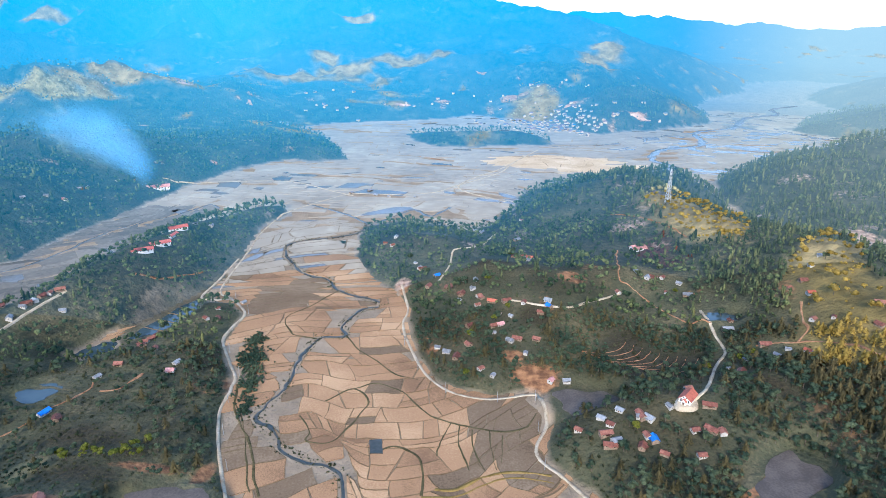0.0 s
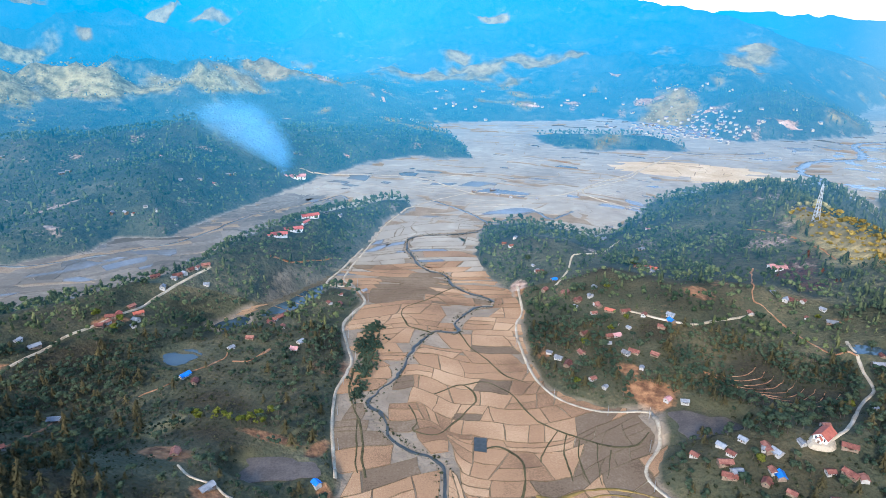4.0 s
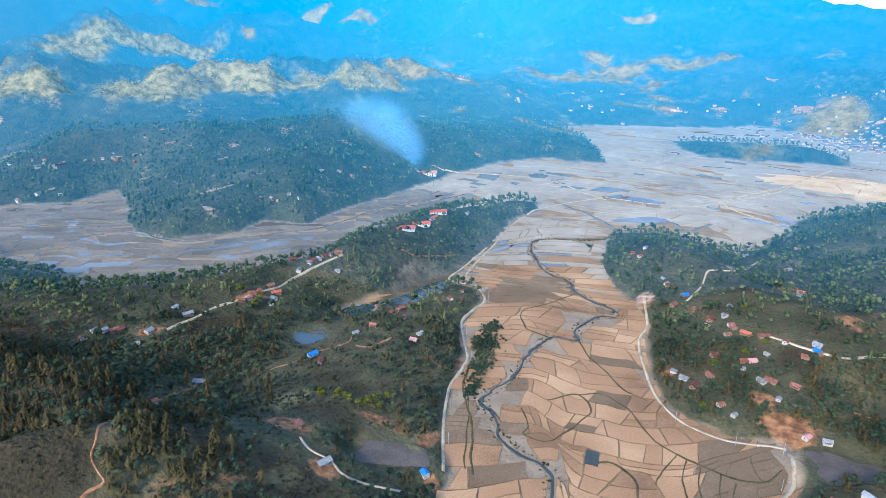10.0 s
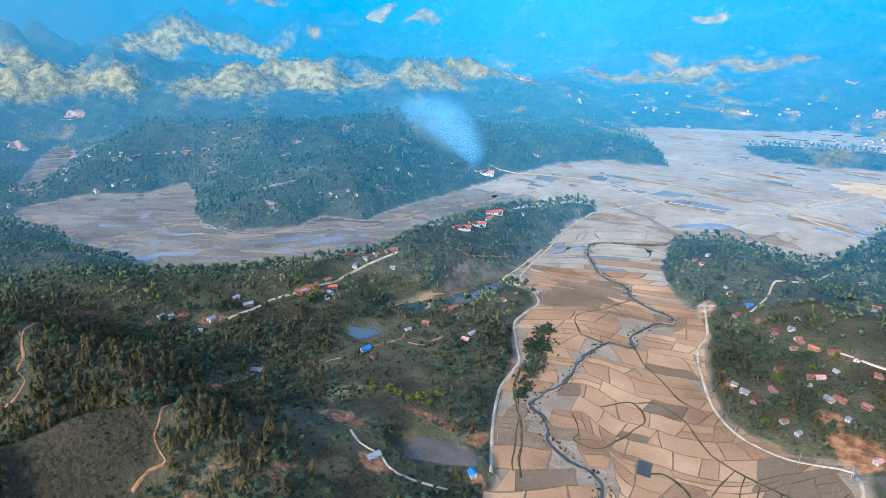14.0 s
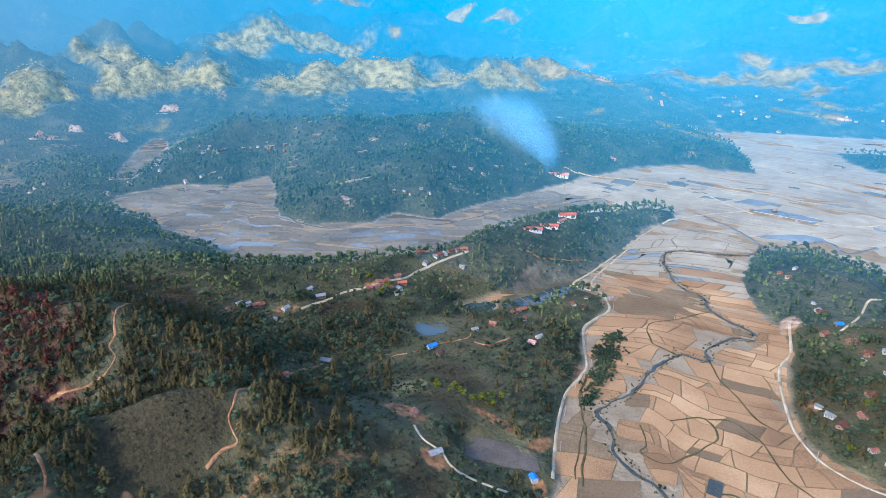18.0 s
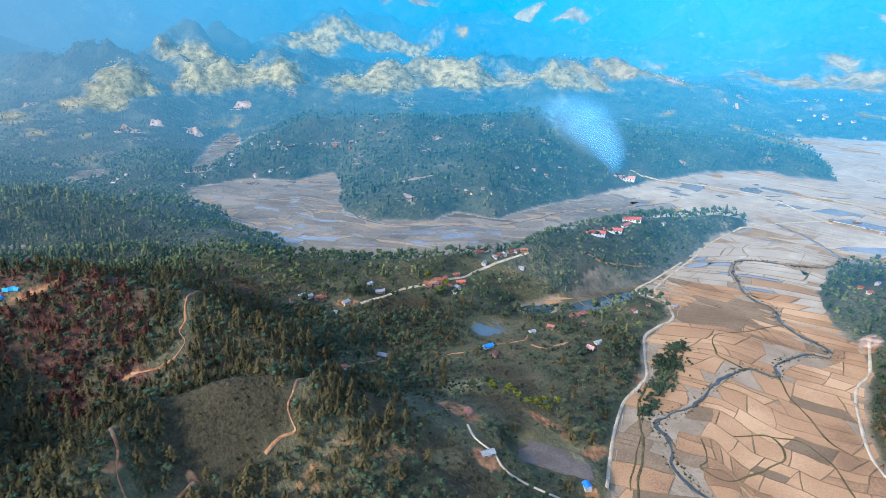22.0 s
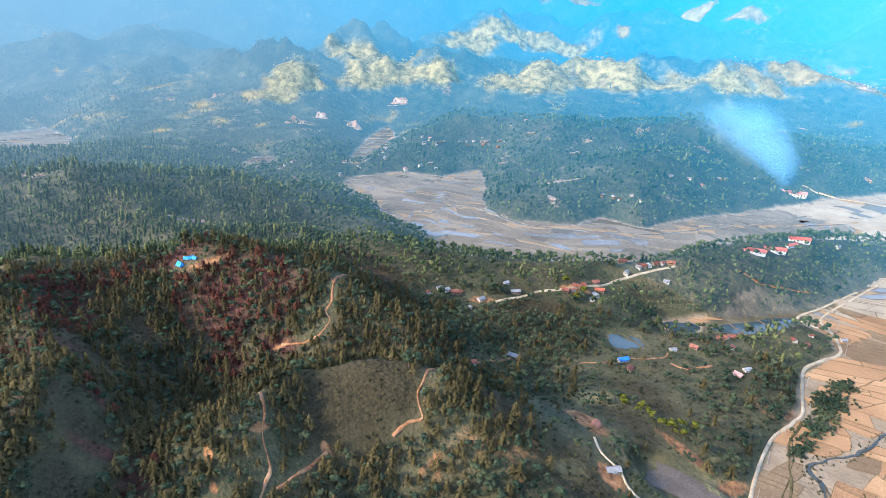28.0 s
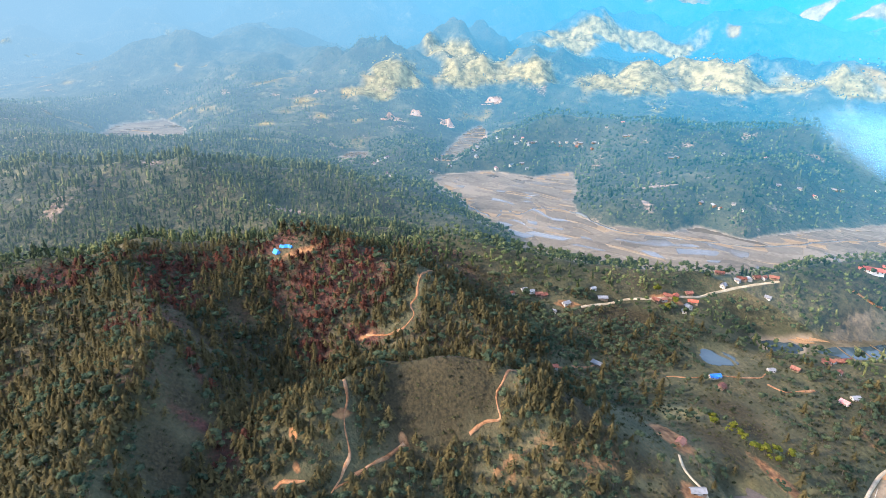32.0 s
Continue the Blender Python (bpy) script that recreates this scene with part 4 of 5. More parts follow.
VILLAGE = [(3, 426, "z"), (10, 418, "r"), (28, 400, "r"), (78, 385, "p"), (47, 454, "p"), (59, 434, "r"), (47, 470, "r"), (22, 457, "r"), (16, 510, "r"), (27, 514, "z"), (30, 488, "r"), (34, 498, "r"), (43, 490, "o"), (55, 487, "z"), (69, 478, "r"), (89, 469, "b"), (89, 475, "g"), (79, 601, "r"), (89, 593, "o"), (75, 601, "r"), (5, 528, "r"), (154, 496, "r"), (74, 432, "r"), (42, 453, "r"), (53, 432, "z")]
NORTH_HAMLET = [(100, 749, "o"), (91, 593, "r"), (64, 642, "p"), (85, 603, "r"), (-6, 562, "b"), (-24, 588, "z"), (-56, 643, "r"), (6, 529, "z"), (17, 511, "r"), (27, 514, "z"), (32, 501, "r"), (78, 717, "r"), (-14, 544, "r"), (40, 722, "g"), (59, 787, "z"), (84, 664, "z"), (-53, 659, "z"), (74, 600, "o"), (-21, 585, "r"), (47, 715, "r")]
WEST_VALLEY = [(-126, 259, "b"), (-199, 392, "p"), (-236, 442, "r"), (-205, 480, "r"), (-197, 483, "r"), (-189, 531, "z"), (-235, 449, "r"), (-237, 436, "r")]
WEST_HILL = [(-174, 230, "z"), (-205, 249, "r"), (-257, 336, "b"), (-246, 380, "z"), (-239, 397, "z"), (-237, 429, "r"), (-341, 367, "r"), (-343, 374, "r"), (-341, 379, "o"), (-333, 392, "o"), (-342, 396, "z"), (-341, 436, "z"), (-340, 452, "z"), (-336, 471, "r"), (-333, 477, "r"), (-354, 445, "r"), (-367, 287, "z"), (-390, 261, "z"), (-383, 271, "r"), (-301, 267, "z"), (-289, 220, "r"), (-581, 276, "z"), (-362, 320, "z"), (-387, 266, "g"), (-381, 274, "r"), (-343, 361, "r"), (-340, 457, "r"), (-337, 463, "g"), (-329, 485, "r")]
FAR_PLAIN = [(-143, 931, "z"), (-115, 945, "z"), (-82, 908, "g"), (-42, 905, "b"), (85, 876, "z"), (110, 883, "r"), (-476, 1011, "z"), (-407, 1087, "o"), (-493, 912, "z"), (-478, 932, "r"), (-423, 1526, "o"), (-103, 918, "g"), (-272, 688, "r")]
FAR_HILLS = [(-960, 645, "z"), (-961, 633, "r"), (-962, 653, "z"), (-949, 684, "z"), (-941, 693, "z"), (-932, 702, "z"), (-922, 713, "z"), (-914, 719, "r"), (-896, 736, "z"), (-887, 742, "z"), (-861, 776, "z"), (-854, 782, "z"), (-920, 819, "o"), (-920, 783, "z"), (-735, 764, "r"), (-731, 773, "z"), (-687, 825, "r"), (-636, 860, "o"), (-549, 657, "r"), (-567, 654, "r"), (-530, 671, "z"), (-535, 759, "z"), (-523, 787, "r"), (-509, 800, "o"), (-513, 847, "z"), (-509, 858, "r"), (-978, 634, "o"), (-906, 588, "r"), (-964, 474, "z"), (-1050, 509, "z"), (-1083, 517, "r")]
SCHOOL = [(-297, 571), (-290, 595), (-288, 622), (-290, 641)]
TOWER = (260, 689)
CHURCH = (150, 323)
TENTS = [(-454, 76), (-455, 81), (-453, 84), (-451, 86)]
REDHALL = (203, 603)
FACTORY = (-442, 929)
TOWN = [(309, 1547), (250, 1637)]
SMOKE = (-462, 936, 17)

WALLS = [material("pale_plaster", [(0.34, 0.31, 0.27), (0.50, 0.47, 0.42)], 0.4, 0.9), material("weathered_boards", [(0.16, 0.11, 0.075), (0.30, 0.22, 0.15)], 0.6, 0.9)]
ROOFS = {
    "r": material("rusted_sheet_roof", [(0.10, 0.035, 0.022), (0.20, 0.07, 0.045), (0.30, 0.13, 0.085)], 0.5, 0.6, 0.4, by="object"),
    "z": material("zinc_sheet_roof", [(0.13, 0.13, 0.13), (0.27, 0.27, 0.27)], 0.5, 0.5, 0.3, by="object", spec=0.6),
    "o": material("orange_red_roof", [(0.32, 0.075, 0.04), (0.48, 0.14, 0.08)], 0.5, 0.6, 0.3, by="object"),
    "b": material("blue_sheet_roof", [(0.02, 0.13, 0.45), (0.04, 0.25, 0.68)], 0.5, 0.5),
    "p": material("faded_pink_roof", [(0.42, 0.17, 0.14), (0.60, 0.32, 0.29)], 0.5, 0.6, 0.3, by="object"),
    "c": material("coral_red_roof", [(0.40, 0.11, 0.09), (0.56, 0.19, 0.16)], 0.5, 0.6, 0.3, by="object"),
    "g": material("grey_sheet_roof", [(0.17, 0.18, 0.19), (0.32, 0.33, 0.34)], 0.5, 0.5, 0.3, by="object"),
}
ROOF_WORDS = {"r": "rusted red sheet roof", "z": "pale zinc sheet roof", "o": "orange red roof", "b": "bright blue sheet roof", "p": "faded pink roof", "c": "coral red roof", "g": "grey sheet roof"}
GLASS = material("dark_window_glass", [(0.02, 0.025, 0.03), (0.04, 0.05, 0.06)], 1.0, 0.1, spec=0.6)
DOOR = material("painted_wooden_door", [(0.10, 0.06, 0.035), (0.18, 0.11, 0.07)], 1.0, 0.6)
CONCRETE = material("grey_concrete", [(0.25, 0.245, 0.23), (0.40, 0.39, 0.37)], 0.5, 0.9)
WHITEWASH = material("whitewashed_wall", [(0.58, 0.57, 0.54), (0.76, 0.75, 0.72)], 0.4, 0.85)
STEEL = material("galvanised_steel", [(0.45, 0.45, 0.45), (0.62, 0.62, 0.62)], 0.8, 0.5, metal=0.6)
CANVAS = material("blue_tent_canvas", [(0.02, 0.20, 0.55), (0.05, 0.36, 0.80)], 0.6, 0.7)


def part(name, bm, mat, parent, label=""):
    me = bpy.data.meshes.new(name)
    bm.to_mesh(me)
    bm.free()
    me.materials.append(mat)
    ob = new(name, me)
    ob.parent = parent
    return tagged(ob, label)


def box(bm, x0, x1, y0, y1, z0, z1):
    v = [bm.verts.new((x, y, z)) for z in (z0, z1) for x, y in ((x0, y0), (x1, y0), (x1, y1), (x0, y1))]
    for f in ((3, 2, 1, 0), (4, 5, 6, 7), (0, 1, 5, 4), (1, 2, 6, 5), (2, 3, 7, 6), (3, 0, 4, 7)):
        bm.faces.new([v[k] for k in f])
    return bm


def gable_walls(length, width, eaves, ridge, below=2.5):
    bm = bmesh.new()
    a, b = length / 2, width / 2
    ring = [(-b, -below), (b, -below), (b, eaves), (0, ridge), (-b, eaves)]
    ends = [[bm.verts.new((x, y, z)) for y, z in ring] for x in (-a, a)]
    bm.faces.new(ends[0][::-1])
    bm.faces.new(ends[1])
    for k in range(5):
        bm.faces.new((ends[0][k], ends[0][(k + 1) % 5], ends[1][(k + 1) % 5], ends[1][k]))
    return bm


def gable_roof(length, width, eaves, ridge, over=0.7, thick=0.16, ribs=0):
    """Two thick slopes that meet at the ridge, with ribbed sheets if asked for."""
    bm = bmesh.new()
    a, b = length / 2 + over, width / 2 + over
    fall = (ridge - eaves) / (width / 2)
    low = ridge - fall * b
    ring = [(-b, low), (0, ridge), (b, low), (b, low + thick), (0, ridge + thick * 1.3), (-b, low + thick)]
    ends = [[bm.verts.new((x, y, z + 0.02)) for y, z in ring] for x in (-a, a)]
    for k in range(6):
        bm.faces.new((ends[0][k], ends[1][k], ends[1][(k + 1) % 6], ends[0][(k + 1) % 6]))
    for e, flip in ((ends[0], 1), (ends[1], -1)):
        bm.faces.new([e[k] for k in (0, 1, 4, 5)][::flip])
        bm.faces.new([e[k] for k in (1, 2, 3, 4)][::flip])
    for k in range(ribs):
        x = -a + 2 * a * (k + 0.5) / ribs
        for s in (-1, 1):
            v = [bm.verts.new((x + dx, y * s, z + thick + dz)) for dx in (-0.06, 0.06) for y, z, dz in ((0.1, ridge - fall * 0.1, 0.05), (b, low, 0.05))]
            w = [bm.verts.new((x, y * s, z + thick + 0.16)) for y, z in ((0.1, ridge - fall * 0.1), (b, low))]
            bm.faces.new((v[0], v[1], w[1], w[0]))
            bm.faces.new((v[2], w[0], w[1], v[3]))
    return bm


def house(kind, length=9.0, width=6.5, eaves=2.8, ridge=4.6, wall=0, porch=True):
    thing = tagged(new("house"), f"small {'plastered' if wall == 0 else 'wooden'} village house with a {ROOF_WORDS[kind]}", "house", "village houses")
    part("wall", gable_walls(length, width, eaves, ridge), WALLS[wall], thing)
    part("roof", gable_roof(length, width, eaves, ridge, ribs=0), ROOFS[kind], thing, ROOF_WORDS[kind])
    y = width / 2
    part("door", box(bmesh.new(), -0.5, 0.5, -y - 0.06, -y + 0.05, 0.05, 2.1), DOOR, thing)
    for x in (-length * 0.3, length * 0.3):
        part("window", box(bmesh.new(), x - 0.6, x + 0.6, -y - 0.05, -y + 0.05, 1.0, 2.1), GLASS, thing)
    part("window", box(bmesh.new(), -length / 2 - 0.05, -length / 2 + 0.05, -0.6, 0.6, 1.0, 2.1), GLASS, thing)
    if porch:
        bm = bmesh.new()
        v = [bm.verts.new(p) for p in ((-2.2, -y - 2.4, 2.15), (2.2, -y - 2.4, 2.15), (2.2, -y - 0.1, 2.62), (-2.2, -y - 0.1, 2.62))]
        bm.faces.new(v)
        bmesh.ops.solidify(bm, geom=bm.faces[:], thickness=0.12)
        part("porch_roof", bm, ROOFS[kind], thing)
        for x in (-2.0, 2.0):
            part("porch_post", box(bmesh.new(), x - 0.09, x + 0.09, -y - 2.3, -y - 2.12, -2.0, 2.2), DOOR, thing)
    return thing


def put(thing, x, y, turn, z=None, scale=1.0):
    """The first of a kind is moved, and its copies stand where they are asked for."""
    z = float(land_height(np.array([x]), np.array([y]))[0]) if z is None else z
    if "placed" in thing:
        scale = scale / thing.scale[0]
        return copy_thing(thing, pose(x, y, z, 0, 0, turn) @ Matrix.Diagonal((scale, scale, scale, 1)))
    m = pose(x, y, z, 0, 0, turn) @ Matrix.Diagonal((scale, scale, scale, 1))
    thing["placed"] = True
    thing.matrix_basis = m
    return thing


HOMES = CHURCH_HAMLET + EAST_HILL + VILLAGE + NORTH_HAMLET + WEST_VALLEY + WEST_HILL + FAR_PLAIN + FAR_HILLS


def settle():
    rng = random.Random(21)
    models = {}
    for n, (x, y, k) in enumerate(HOMES):
        # Past 700 the roofs take duller paints that stand in for haze.
        k = {"o": "p", "r": "g", "b": "z"}.get(k, k) if math.hypot(x, y) > 700 else "r" if k == "z" and n % 5 < 2 and y > 300 else k
        size = rng.randrange(3)
        if (k, size) not in models:
            models[k, size] = house(k, (7.5, 9.5, 12.5)[size], (6.0, 6.8, 7.0)[size], 2.7, (4.3, 4.8, 4.7)[size], wall=(n + size) % 2, porch=size != 0)
        a = math.degrees(math.atan2(-x, y))
        put(models[k, size], x, y, a + rng.choice((-60, -25, 10, 35, 70)) + rng.uniform(-8, 8), scale=0.62 if y < 760 else 0.6)
    # Sheds and smaller homes close by the others.
    for x, y, k in [q for q in HOMES if q[1] < 760 and rng.random() < 0.55]:
        a, d = rng.uniform(0, 2 * math.pi), rng.uniform(9, 20)
        x, y = x + d * math.cos(a), y + d * math.sin(a)
        if floor_reach(np.array([x]), np.array([y]))[0] > 6 and all(along(np.array([x]), np.array([y]), line)[0][0] > 5 for line, _ in WAYS) and all(math.dist((x, y), q[:2]) > 8 for q in HOMES):
            HOMES.append((x, y, "s"))
            put(models[rng.choice([q for q in models if q[0] in "rgrz" and q[1] < 2])], x, y, rng.uniform(0, 180), scale=rng.uniform(0.45, 0.62))
    # The town at the foot of the mountain, and farmsteads on the slopes behind it.
    town = []
    for n in range(260):
        (cx, cy), (a, b) = ((TOWN[0], (75, 75)), (TOWN[1], (120, 50)))[n % 3 == 0]
        x, y = cx + a * rng.gauss(0, 0.55), cy + b * rng.gauss(0, 0.55)
        if all(math.dist((x, y), q) > 9 for q in town):
            town.append((x, y))
    built = len(town)
    for n in range(60):
        x, y = rng.uniform(-420, 620), rng.uniform(1520, 1900)
        town.append((x, y))
    for n in range(26):
        town.append((rng.uniform(-1100, -900), rng.uniform(330, 640)))
    pts = np.array(town)
    dry = floor_reach(pts[:, 0], pts[:, 1])
    bm = bmesh.new()
    # Dulled roof paints with the haze put in as glow.
    paints = [hazed(material(f"far_{name}_roof", [[0.4 * v for v in c], [0.75 * v for v in c]], 0.3, 0.6)) for name, c in (("zinc", (0.30, 0.30, 0.30)), ("pink", (0.42, 0.22, 0.19)), ("grey", (0.26, 0.26, 0.26)), ("rusted", (0.22, 0.09, 0.06)), ("pale", (0.36, 0.34, 0.31)), ("blue", (0.04, 0.20, 0.5)))]
    for n, ((x, y), d) in enumerate(zip(town, dry)):
        if d > 6 or n < built:
            HOMES.append((x, y, "t"))
            size, m = rng.uniform(0.6, 1.0), pose(x, y, float(land_height(np.array([x]), np.array([y]))[0]), 0, 0, rng.uniform(0, 180))
            paint = rng.choice((0, 0, 1, 1, 2, 3, 5) if n % 9 == 0 else (0, 0, 1, 1, 2, 3))
            for some, slot in ((gable_walls(10 * size, 7 * size, 3.0, 4.9), 6), (gable_roof(10 * size, 7 * size, 3.0, 4.9), paint)):
                some.transform(m)
                base = [bm.verts.new(v.co) for v in some.verts]
                some.verts.index_update()
                for f in some.faces:
                    bm.faces.new([base[v.index] for v in f.verts]).material_index = slot
                some.free()
    me = bpy.data.meshes.new("town_houses")
    bm.to_mesh(me)
    bm.free()
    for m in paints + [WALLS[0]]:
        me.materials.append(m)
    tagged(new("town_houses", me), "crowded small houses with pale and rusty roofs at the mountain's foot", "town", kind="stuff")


settle()


def church():
    thing = tagged(new("church"), "white church with a steep orange red roof on bare ground", "church")
    white, red = material("white_church_plaster", [(0.62, 0.61, 0.57), (0.80, 0.79, 0.75)], 0.4, 0.85), ROOFS["o"]
    part("wall", gable_walls(17, 11, 4.2, 8.2, 3.5), white, thing)
    part("roof", gable_roof(17, 11, 4.2, 8.2, 0.9, 0.25), red, thing, "steep orange red sheet roof")
    part("porch", gable_walls(3.0, 4.2, 3.2, 5.6, 3.5), white, thing).matrix_basis = pose(-9.9, 0, 0)
    part("porch_roof", gable_roof(3.2, 4.2, 3.2, 5.6, 0.4, 0.18), red, thing).matrix_basis = pose(-9.9, 0, 0)
    part("door", box(bmesh.new(), -11.46, -11.36, -0.9, 0.9, 0.05, 2.5), DOOR, thing)
    for s in (-1, 1):
        for x in (-5.5, -1.8, 1.8, 5.5):
            part("window", box(bmesh.new(), x - 0.6, x + 0.6, 5.5 * s - 0.06, 5.5 * s + 0.06, 1.4, 3.9), GLASS, thing)
        part("window", box(bmesh.new(), -8.57, -8.44, s * 3.4 - 0.55, s * 3.4 + 0.55, 1.4, 4.2), GLASS, thing)
    bm = bmesh.new()
    for k in (-1.2, 0, 1.2):
        box(bm, -8.58, -8.44, k - 0.35, k + 0.35, 5.2, 6.3)
    part("gable_window", bm, GLASS, thing)
    x, y = CHURCH
    thing.matrix_basis = pose(x, y, float(land_height(np.array([x]), np.array([y]))[0]) + 0.8, 0, 0, 50) @ Matrix.Diagonal((0.66, 0.66, 0.66, 1))
    yard = bmesh.new()
    ring = [(7.6 * math.cos(a) * (1 + 0.12 * math.sin(3 * a)), 5.4 * math.sin(a)) for a in np.linspace(0, 2 * math.pi, 20, endpoint=False)]
    top, low = [yard.verts.new((u, v, 0)) for u, v in ring], [yard.verts.new((u * 1.3, v * 1.3, -2.2)) for u, v in ring]
    yard.faces.new(top)
    for k in range(20):
        yard.faces.new((top[k], low[k], low[(k + 1) % 20], top[(k + 1) % 20]))
    me = bpy.data.meshes.new("church_terrace")
    yard.to_mesh(me)
    me.materials.append(ROAD)
    ob = tagged(new("church_terrace", me), "bare sandy terrace under the church", "terrace", kind="structure")
    ob.matrix_basis = pose(x - 1, y - 2, float(land_height(np.array([x]), np.array([y]))[0]) + 0.78, 0, 0, 50)


church()


def long_house(name, label, category, group, length, width, kind, group_wall=0):
    thing = tagged(new(name), label, category, group)
    part("wall", gable_walls(length, width, 3.4, 6.0, 3.0), WHITEWASH, thing)
    part("roof", gable_roof(length, width, 3.4, 6.0, 1.0, 0.2), ROOFS[kind], thing, ROOF_WORDS[kind])
    count = int(length / 4)
    for k in range(count):
        x = -length / 2 + (k + 0.5) * length / count
        part("door" if k % 3 == 1 else "window", box(bmesh.new(), x - 0.7, x + 0.7, -width / 2 - 0.06, -width / 2 + 0.06, 0.1 if k % 3 == 1 else 1.1, 2.4), DOOR if k % 3 == 1 else GLASS, thing)
    return thing


wing = long_house("school_building", "long white school wing with a coral red roof on the ridge", "school", "school wings", 27, 9, "c")
for (x, y), turn in zip(SCHOOL, (20, 24, 70, 28)):
    put(wing, x, y, turn + 10, scale=0.72 if turn != 70 else 0.5)
hall = long_house("hall", "long low hall with a red and white roof beside the plain", "hall", "", 34, 11, "p")
put(hall, *FACTORY, 25)
red_hall = long_house("hall", "white hall with a pink roof on the burnt hilltop", "hall", "", 15, 8, "p")
put(red_hall, *REDHALL, 15)


def radio_tower():
    thing = tagged(new("radio_tower"), "tall galvanised lattice radio tower on the hilltop", "tower")
    high, wide, tip = 40.0, 2.4, 0.5

    def bar(bm, a, b, r):
        v, f = limb_piece_even(a, b, r)
        vs = [bm.verts.new(p) for p in v]
        for q in f:
            bm.faces.new([vs[k] for k in q])

    def limb_piece_even(a, b, r):
        a, b = Vector(a), Vector(b)
        d = (b - a).normalized()
        s = d.cross(Vector((0.3, 0.9, 0.2))).normalized()
        u = d.cross(s)
        ring = [s * r + u * r, -s * r + u * r, -s * r - u * r, s * r - u * r]
        return [a + k for k in ring] + [b + k for k in ring], [(k, (k + 1) % 4, 4 + (k + 1) % 4, 4 + k) for k in range(4)] + [(3, 2, 1, 0), (4, 5, 6, 7)]

    def corner(k, s):
        w = wide + (tip - wide) * s
        return ((w, w), (-w, w), (-w, -w), (w, -w))[k] + (high * s - (1.0 if s == 0 else 0),)

    for k in range(4):
        bm = bmesh.new()
        bar(bm, corner(k, 0), corner(k, 1), 0.2)
        part("leg", bm, STEEL, thing)
        for n in range(10):
            bm = bmesh.new()
            bar(bm, corner(k, n / 10), corner((k + 1) % 4, (n + 1) / 10), 0.1)
            bar(bm, corner((k + 1) % 4, n / 10), corner(k, (n + 1) / 10), 0.1)
            part("brace", bm, STEEL, thing)
    for k, z in enumerate((30, 34, 37)):
        bm = bmesh.new()
        bmesh.ops.create_cone(bm, cap_ends=True, segments=12, radius1=0.9, radius2=0.7, depth=0.4, matrix=pose(1.4 * (-1) ** k, -0.6, z, 90, 0, 40 * k))
        part("dish", bm, WALLS[0], thing, "white dish antenna")
    bm = bmesh.new()
    bar(bm, (0, 0, high - 0.5), (0, 0, high + 3), 0.08)
    part("mast", bm, STEEL, thing)
    put(thing, *TOWER, 20)


radio_tower()


def tents():
    thing = tagged(new("tent"), "small bright blue ridge tent on the bare hilltop", "tent", "hilltop tents")
    bm = bmesh.new()
    ends = [[bm.verts.new(p) for p in ((x, -1.7, -0.3), (x, -1.5, 0.1), (x, 0, 2.3), (x, 1.5, 0.1), (x, 1.7, -0.3))] for x in (-2.2, 0, 2.2)]
    ends[1][2].co.z = 2.15
    for a, b in zip(ends, ends[1:]):
        for k in range(4):
            bm.faces.new((a[k], b[k], b[k + 1], a[k + 1]))
    bm.faces.new(ends[0])
    bm.faces.new(ends[2][::-1])
    part("canopy", bm, CANVAS, thing)
    for x in (-2.3, 2.3):
        part("pole", box(bmesh.new(), x - 0.04, x + 0.04, -0.04, 0.04, -0.4, 2.5), STEEL, thing)
    for (x, y), turn, size in zip(TENTS, (20, 50, 80, 35), (1.3, 0.9, 0.9, 0.8)):
        put(thing, x, y, turn, scale=size)


tents()


def utility_poles():
    thing = tagged(new("utility_pole"), "thin grey concrete utility pole beside the road", "utility pole", "roadside poles")
    bm = bmesh.new()
    bmesh.ops.create_cone(bm, cap_ends=True, segments=8, radius1=0.2, radius2=0.12, depth=9.5, matrix=pose(0, 0, 4.2))
    part("shaft", bm, CONCRETE, thing)
    part("crossarm", box(bmesh.new(), -0.9, 0.9, -0.07, 0.07, 8.2, 8.36), DOOR, thing)
    for x in (-0.75, 0, 0.75):
        bm = bmesh.new()
        bmesh.ops.create_cone(bm, cap_ends=True, segments=6, radius1=0.07, radius2=0.05, depth=0.3, matrix=pose(x, 0, 8.5))
        part("insulator", bm, GLASS, thing)
    for line, side, first in ((ROAD_EAST, 3.4, 20), (ROAD_WEST, -3.4, 15)):
        c = smooth_line(line, 2.0)
        way = np.gradient(c, axis=0)
        for k in range(first, min(len(c), 150), 19):
            d = way[k] / np.linalg.norm(way[k])
            put(thing, c[k, 0] - d[1] * side, c[k, 1] + d[0] * side, math.degrees(math.atan2(d[1], d[0])) + 90)


utility_poles()


def pools():
    MUD = material("dark_wet_mud", [(0.075, 0.06, 0.048), (0.14, 0.11, 0.085)], 0.1, 0.65, fine=0.8, bump=0.1)
    for n, (x, y, z, a, b, turn) in enumerate(POOLS):
        ring = []
        for s in np.linspace(0, 2 * math.pi, 36, endpoint=False):
            k = 1 + 0.16 * math.sin(3 * s + n) + 0.08 * math.sin(7 * s + 2 * n)
            u, v = a * k * math.copysign(abs(math.cos(s)) ** 0.7, math.cos(s)), b * k * math.copysign(abs(math.sin(s)) ** 0.7, math.sin(s))
            c, w = math.cos(radians(turn)), math.sin(radians(turn))
            ring.append((x + u * c - v * w, y + u * w + v * c))
        v, f = slab(np.array(ring), z + 0.35, 1.0)
        wet = n not in (5, 7, 8)
